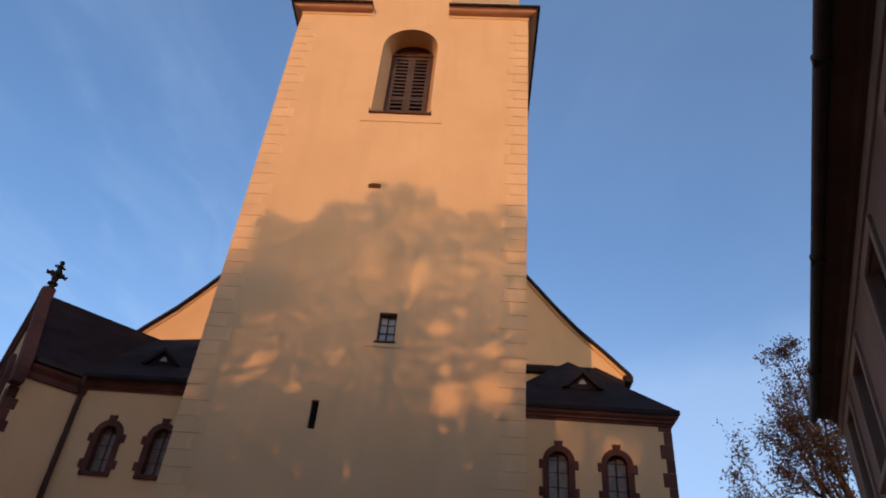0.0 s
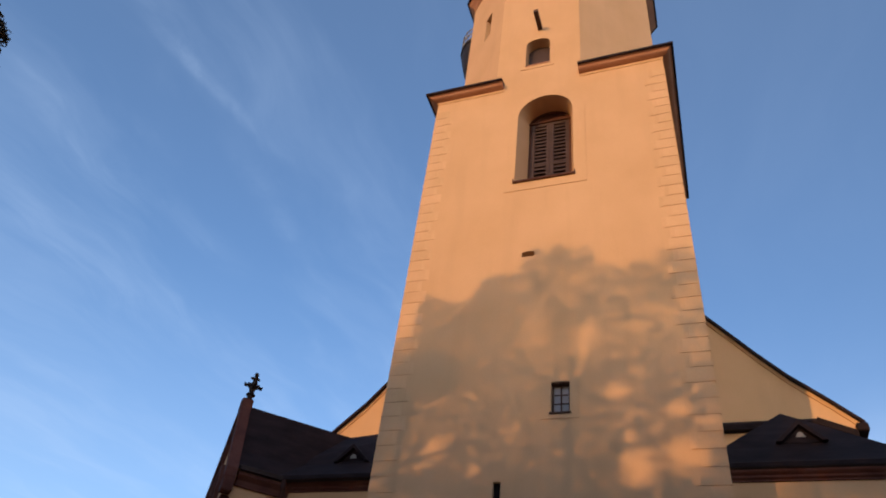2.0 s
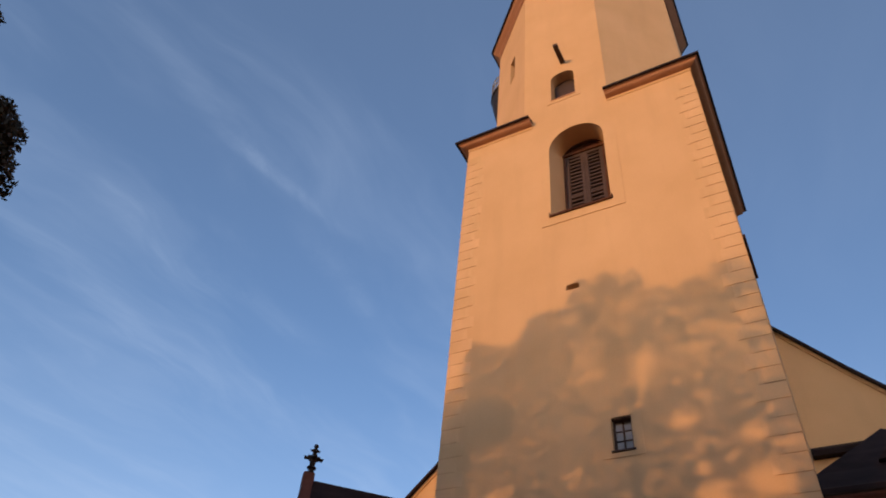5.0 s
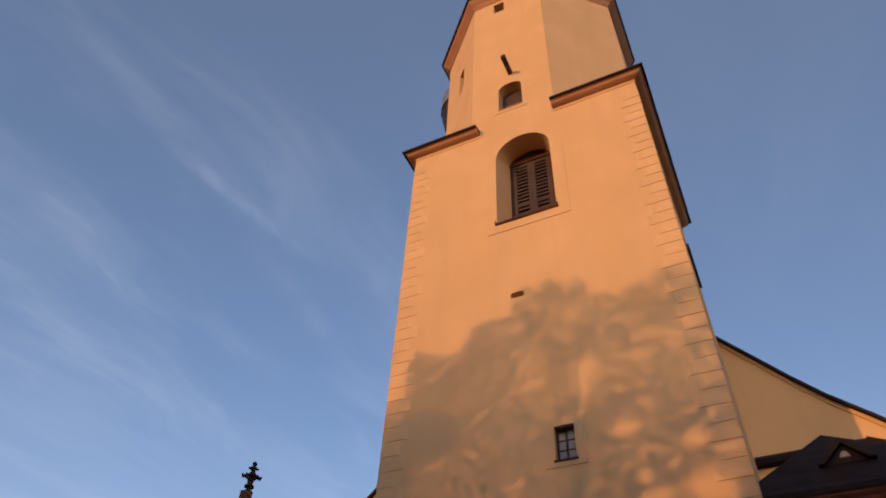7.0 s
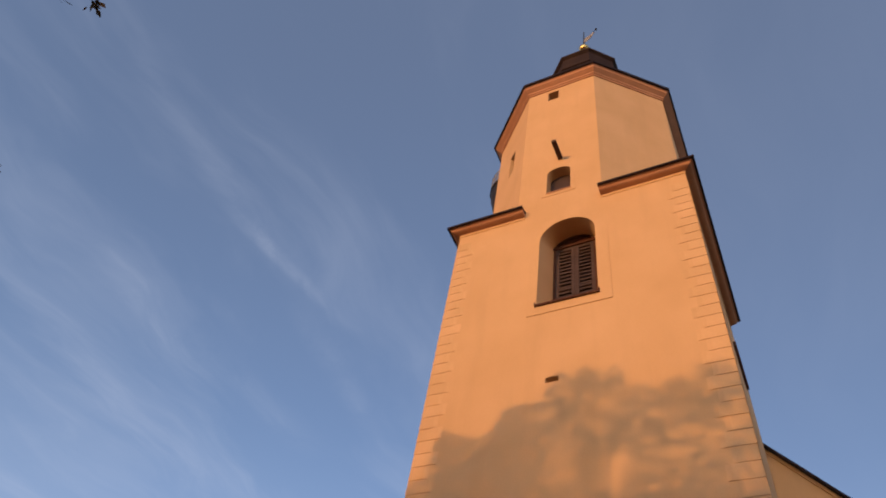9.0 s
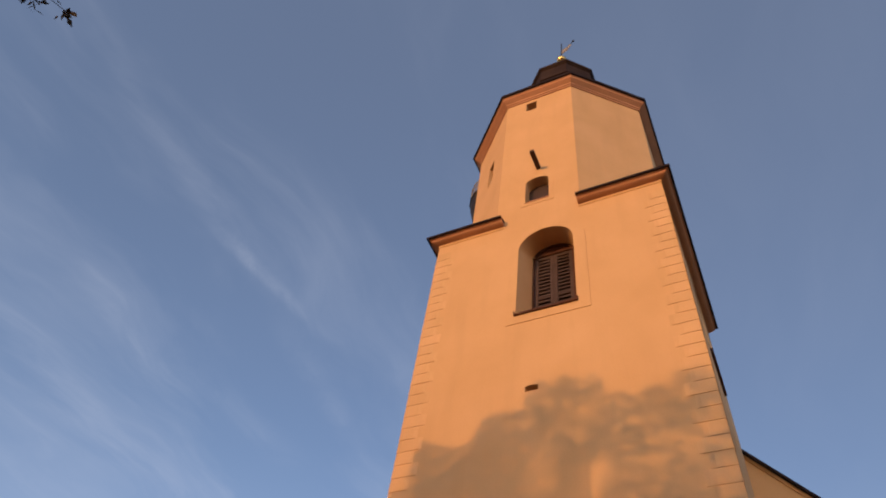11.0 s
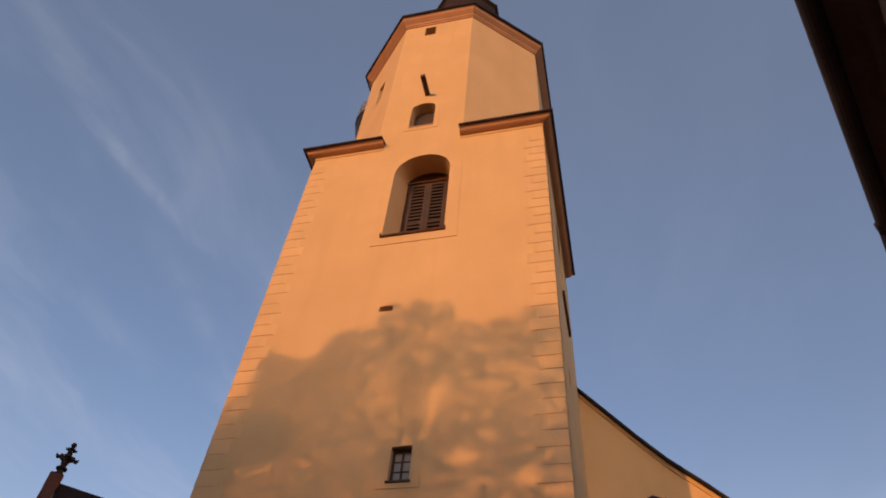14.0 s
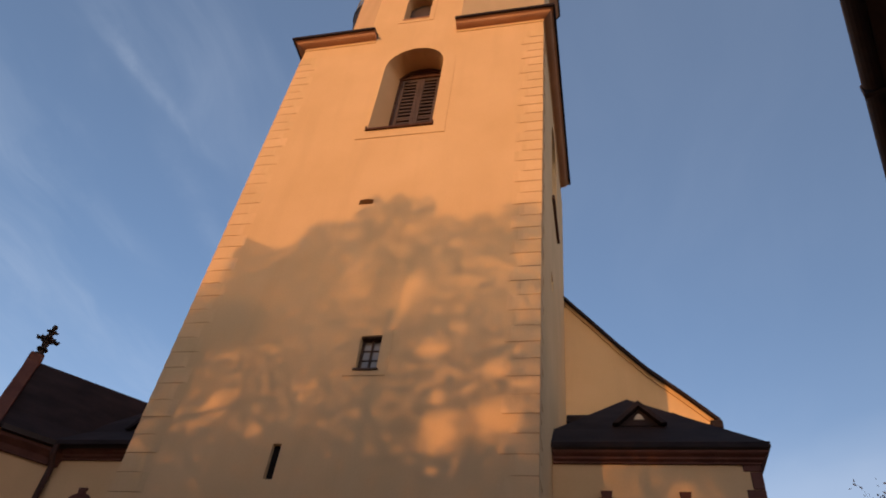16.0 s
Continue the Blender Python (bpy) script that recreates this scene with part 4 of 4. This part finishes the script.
def clump_tree(label, base, fork, clumps, leaf, mat, seed, thick=0.3, group="", limbs=0):
    """A tree whose leaves sit in rounded clumps, each at the end of a limb; clumps are (x, y, z, radius, leaves) in the world."""
    rg = random.Random(seed)
    ng = np.random.default_rng(seed)
    t = thing("tree", label, "tree", base, group)
    b = Vector(base)
    bm = bmesh.new()
    top = max(c[2] for c in clumps) - b.z
    add_tube(bm, [Vector((0, 0, -0.1)), Vector((0.1, 0.05, fork * 0.5)), Vector((0, 0.1, fork)), Vector((0.1, 0, top * 0.75))], [thick, thick * 0.8, thick * 0.7, thick * 0.25], 9)
    blocks = []
    main = rg.sample(clumps, limbs) if limbs else clumps
    ends = [Vector(c[:3]) - b for c in main]
    for c in clumps if limbs else ():
        # twig from the nearest limb's end
        q = Vector(c[:3]) - b
        e = min(ends, key=lambda p: (p - q).length_squared)
        if 0 < (e - q).length < 1.3:
            add_tube(bm, [e.lerp(q, 0.55), q], [0.010, 0.004], 3)
        d = ng.normal(0, 1, (c[4], 3))
        d /= np.linalg.norm(d, axis=1, keepdims=True)
        blocks.append(np.array(tuple(q)) + d * c[3] * ng.uniform(0.1, 1.0, (c[4], 1)) ** 0.5)
    for x, y, z, r, n in main:
        end = Vector((x, y, z)) - b
        if n < 30 and r > 0.115 and z > 12.05 and x > -4 and not limbs:
            # sprig hanging at the end of a long twig
            add_tube(bm, [end, Vector((-4.4, -15.0, 13.2)) - b, Vector((-9.0, -16.5, 12.6)) - b, Vector((0, 0, 9.0))], [0.006, 0.02, 0.05, 0.07], 4)
            blocks.append(np.array(tuple(end)) + ng.normal(0, r * 0.5, (n, 3)))
            continue
        start = Vector((0, 0.05, min(max(fork, end.z - abs(end.x) * 0.9 - 0.8), top * 0.7)))
        mid = start.lerp(end, 0.5) + Vector((rg.uniform(-0.3, 0.3), rg.uniform(-0.3, 0.3), -0.12 * (end - start).length))
        add_tube(bm, [start, mid, end], [thick * (0.13 if limbs else 0.22), thick * (0.09 if limbs else 0.14), 0.015], 5)
        if limbs:
            continue
        for _ in range(3 if r > 0.3 else 1):
            tip = end + Vector((rg.gauss(0, 1), rg.gauss(0, 1), rg.gauss(0, 0.8))).normalized() * r * 0.85
            add_tube(bm, [mid.lerp(end, 0.7), tip], [0.03, 0.008], 3)
        d = ng.normal(0, 1, (n, 3))
        d /= np.linalg.norm(d, axis=1, keepdims=True)
        rad = r * ng.uniform(0.12, 1.0, (n, 1)) ** 0.45
        blocks.append(np.array(tuple(end)) + d * rad * np.array((1.0, 1.0, 0.85)))
    part("trunk", bm, BARK, t, "dark trunk with forked limbs")
    c = np.concatenate(blocks)
    n = len(c)
    size = leaf * ng.uniform(0.6, 1.3, (n, 1))
    if limbs:
        bulk = np.concatenate([np.full((c_[4], 1), 2.0 if c_[3] > 0.2 else 1.0) for c_ in clumps] + [np.ones((n - sum(c_[4] for c_ in clumps), 1))])
        size *= bulk
    u = ng.normal(0, 1, (n, 3))
    u[:, 2] -= 0.7
    u /= np.linalg.norm(u, axis=1, keepdims=True)
    v = np.cross(u, ng.normal(0, 1, (n, 3)))
    v /= np.linalg.norm(v, axis=1, keepdims=True)
    q = np.stack((c - u * size, c + v * size * 0.45, c + u * size, c - v * size * 0.45), 1)
    me = bpy.data.meshes.new("crown")
    me.from_pydata(q.reshape(-1, 3).tolist(), [], np.arange(n * 4).reshape(-1, 4).tolist())
    me.materials.append(mat)
    crown = new("crown", me)
    crown.parent = t
    tagged(crown, "crown of many small leaves", kind="stuff")
    return t


# tree beside the path, whose outer boughs reach over it
rg = random.Random(3)
boughs = [(-8.38, -11.93, 13.17, 0.62, 750), (-8.57, -11.49, 13.38, 0.42, 375), (-9.28, -11.30, 13.04, 0.60, 700), (-8.72, -11.24, 12.84, 0.42, 300), (-9.20, -10.84, 12.68, 0.34, 165), (-8.90, -10.79, 12.75, 0.20, 30), (-9.17, -10.56, 11.99, 0.12, 9), (-9.12, -12.08, 13.17, 1.00, 1300), (-9.21, -11.54, 12.01, 0.90, 850), (-8.53, -12.26, 13.63, 0.38, 250), (-8.64, -11.76, 13.93, 0.30, 130)]
boughs += [(-8.25, -11.45, 13.45, 0.20, 45), (-7.99, -13.37, 14.64, 0.45, 260), (-7.44, -13.25, 14.41, 0.24, 60), (-8.09, -13.26, 14.27, 0.38, 165), (-7.97, -12.93, 14.09, 0.10, 11), (-8.21, -13.86, 14.47, 1.00, 1100)]
boughs += [(-2.74, -13.07, 12.09, 0.12, 14), (-3.16, -13.42, 12.12, 0.18, 26)]
while len(boughs) < 43:
    a, k, h = rg.uniform(0, 2 * math.pi), rg.uniform(0.2, 1), rg.uniform(-1, 1)
    p = (-14.5 + 2.9 * k * math.cos(a), -14.6 + 2.4 * k * math.sin(a), 12.6 + 2.6 * h)
    boughs.append((*p, rg.uniform(0.8, 1.15), 900))
clump_tree("dark-leaved tree with a high crown beside the path", (-14.2, -14.4, GROUND), 6.5, boughs, 0.078, LEAFDARK, 3)

# unseen row of street trees behind, crowns shaped to throw the church's mottled shade
BACK = 20.0
TAN_X, TAN_Z = math.tan(s_az), math.tan(s_el) / math.cos(s_az)
CREST = ((-14.5, 15.2), (-9.9, 15.2), (-9.4, 13.4), (-5.5, 13.4), (-5.3, 12.3), (-4.3, 12.8), (-3.75, 13.1), (-3.7, 14.3), (-3.3, 14.5), (-2.8, 14.6), (-2.3, 14.25), (-1.95, 14.2), (-1.85, 14.95), (-1.3, 15.25), (-0.7, 15.12),
         (-0.5, 15.6), (0.1, 15.9), (0.75, 15.95), (1.3, 15.7), (1.7, 15.3), (2.15, 14.93), (2.6, 15.15), (3.05, 15.02), (3.5, 15.38), (4.3, 15.45), (5.6, 14.4), (7.0, 13.2), (10.6, 13.2))
# openings in the crowns: x, height, half width, half height, how open
HIGH_GAPS = ((1.05, 14.66, 0.30, 0.28, 0.6), (0.95, 14.05, 0.24, 0.35, 0.45), (1.26, 12.52, 0.38, 0.58, 0.95), (0.06, 12.68, 0.28, 0.17, 0.7), (-0.74, 14.56, 0.30, 0.15, 0.45), (-0.10, 15.2, 0.2, 0.15, 0.4),
             (0.43, 14.66, 0.2, 0.24, 0.4), (2.46, 12.87, 0.5, 0.16, 0.5), (3.1, 13.35, 0.52, 0.2, 0.4), (3.97, 13.45, 0.24, 0.17, 0.55), (4.03, 11.9, 0.22, 0.25, 0.6), (-2.03, 12.65, 0.17, 0.12, 0.4),
             (-0.28, 11.42, 0.27, 0.1, 0.35))
LOW_GAPS = ((1.96, 10.98, 0.34, 0.24, 0.95), (-2.73, 11.12, 0.2, 0.13, 0.5), (-2.57, 9.72, 0.26, 0.38, 0.85), (-3.03, 9.27, 0.26, 0.12, 0.7), (-2.94, 9.62, 0.16, 0.12, 0.5), (-1.63, 9.08, 0.18, 0.14, 0.5),
             (-0.74, 10.02, 0.24, 0.16, 0.8), (2.17, 9.77, 0.19, 0.18, 0.75), (2.37, 9.02, 0.38, 0.42, 1.0), (3.38, 10.42, 0.28, 0.26, 0.8), (3.45, 9.28, 0.50, 0.44, 1.0), (4.02, 10.05, 0.24, 0.19, 0.7),
             (2.2, 10.42, 0.14, 0.14, 0.5), (-3.03, 10.94, 0.24, 0.1, 0.35), (5.75, 9.65, 0.3, 0.3, 0.5), (6.3, 9.5, 0.4, 0.4, 0.35), (-4.35, 8.9, 0.25, 0.2, 0.5))
ng = np.random.default_rng(12)
lattice = ng.random((256, 160))


def mottle(x, z, size):
    """Smooth random value of 0 to 1 that changes over the given size."""
    u, v = (x + 20) / size, z / size
    i, j = int(u), int(v)
    fu, fv = u - i, v - j
    fu, fv = fu * fu * (3 - 2 * fu), fv * fv * (3 - 2 * fv)
    a = lattice[i % 256, j % 160] * (1 - fu) + lattice[(i + 1) % 256, j % 160] * fu
    b = lattice[i % 256, (j + 1) % 160] * (1 - fu) + lattice[(i + 1) % 256, (j + 1) % 160] * fu
    return a * (1 - fv) + b * fv


def crown_density(x, z):
    """How thick the foliage is where its shade falls at x and height z on the church front."""
    for (xa, za), (xb, zb) in zip(CREST, CREST[1:]):
        if xa <= x <= xb:
            top = za + (zb - za) * (x - xa) / (xb - xa)
    if -4.6 < x < 5.6:
        top += 0.25 * (mottle(x, z, 0.4) - 0.5) + 0.66 * (mottle(x + 7, z + 3, 0.19) - 0.5)
    d = min(1.0, max(0.0, (top - z) / 0.12)) * (0.5 + 0.5 * min(1.0, max(0.0, (top - z) / 0.8)))
    clear = 0.035
    if z > 8.3 and -4.6 < x < 5.6:
        m = 0.4 * mottle(x, z, 0.5) + 0.6 * mottle(x + 3, z, 0.21)
        thin = min(1.0, max(0.0, (z - 11.0) / 2.0)) * min(1.0, max(0.0, (x + 1.4) / 1.0))
        clear += 0.17 * min(1.0, max(0.0, (z - 8.5) / 1.5)) + (0.03 + 0.36 * thin) * min(1.0, max(0.0, (m - 0.40) / 0.3))
    wx = x + 0.06 * (mottle(x, z + 5, 0.3) - 0.5) + 0.13 * (mottle(x, z + 9, 0.15) - 0.5)
    wz = z + 0.06 * (mottle(x + 5, z, 0.3) - 0.5) + 0.13 * (mottle(x + 9, z, 0.15) - 0.5)
    for gx, gz, gw, gh, o in HIGH_GAPS + LOW_GAPS:
        q = ((wx - gx) / gw) ** 2 + ((wz - gz) / gh) ** 2
        if q < 4:
            clear = 1 - (1 - clear) * (1 - min(0.97, o * 1.05) * math.exp(-0.6 * q * q))
    return -d * math.log(clear)


rg = random.Random(12)
rows = {}
z = 3.2
while z < 16.0:
    x = -14.5
    while x < 10.5:
        close = -6.0 < x < 6.8 and z > 7.4
        step = 0.16 if close else 0.55
        px, pz = min(max(x + rg.uniform(-0.25, 0.25) * step, -14.5), 10.6), z + rg.uniform(-0.25, 0.25) * 0.2
        d = crown_density(px, pz)
        if d > 0.05:
            k = round((px + 12.5) / 4.4)
            r = (0.12 if crown_density(px, pz + 0.45) < 0.3 else 0.16) if close else 0.32
            back = BACK + rg.uniform(-0.6, 0.6)
            px, pz = px + rg.gauss(0, 0.02), pz + rg.gauss(0, 0.02)
            n = rg.uniform(0.9, 1.1) * d * (27 if close else 45)
            rows.setdefault(k, []).append((px - TAN_X * back, -back, pz + TAN_Z * back, r * rg.uniform(0.8, 1.2), int(n)))
        x += step
    z += 0.19
for k, cl in sorted(rows.items()):
    clump_tree("unseen leafy tree placed to cast shade", (-12.5 + 4.4 * k - TAN_X * BACK, -BACK, GROUND), 4.5, cl, 0.052, LEAFDARK, 40 + k, group="street trees", limbs=16)

# three more unseen trees, added to shade the distant house
for k in range(3):
    tree("unseen leafy tree placed to cast shade", (-22.5 - 6.0 * k - TAN_X * 26, -26, GROUND), 21.5 + 0.5 * k, 4.2, 3.5, 13000, 0.2, LEAFDARK, 60 + k, depth=3, dens=1.6, group="street trees")
tree("autumn tree with sparse brown leaves behind the house", (21.6, 13.8, GROUND), 18.0, 7.0, 3.2, 70000, 0.08, LEAFBROWN, 21, depth=5, dens=0.5, stout=4.6)
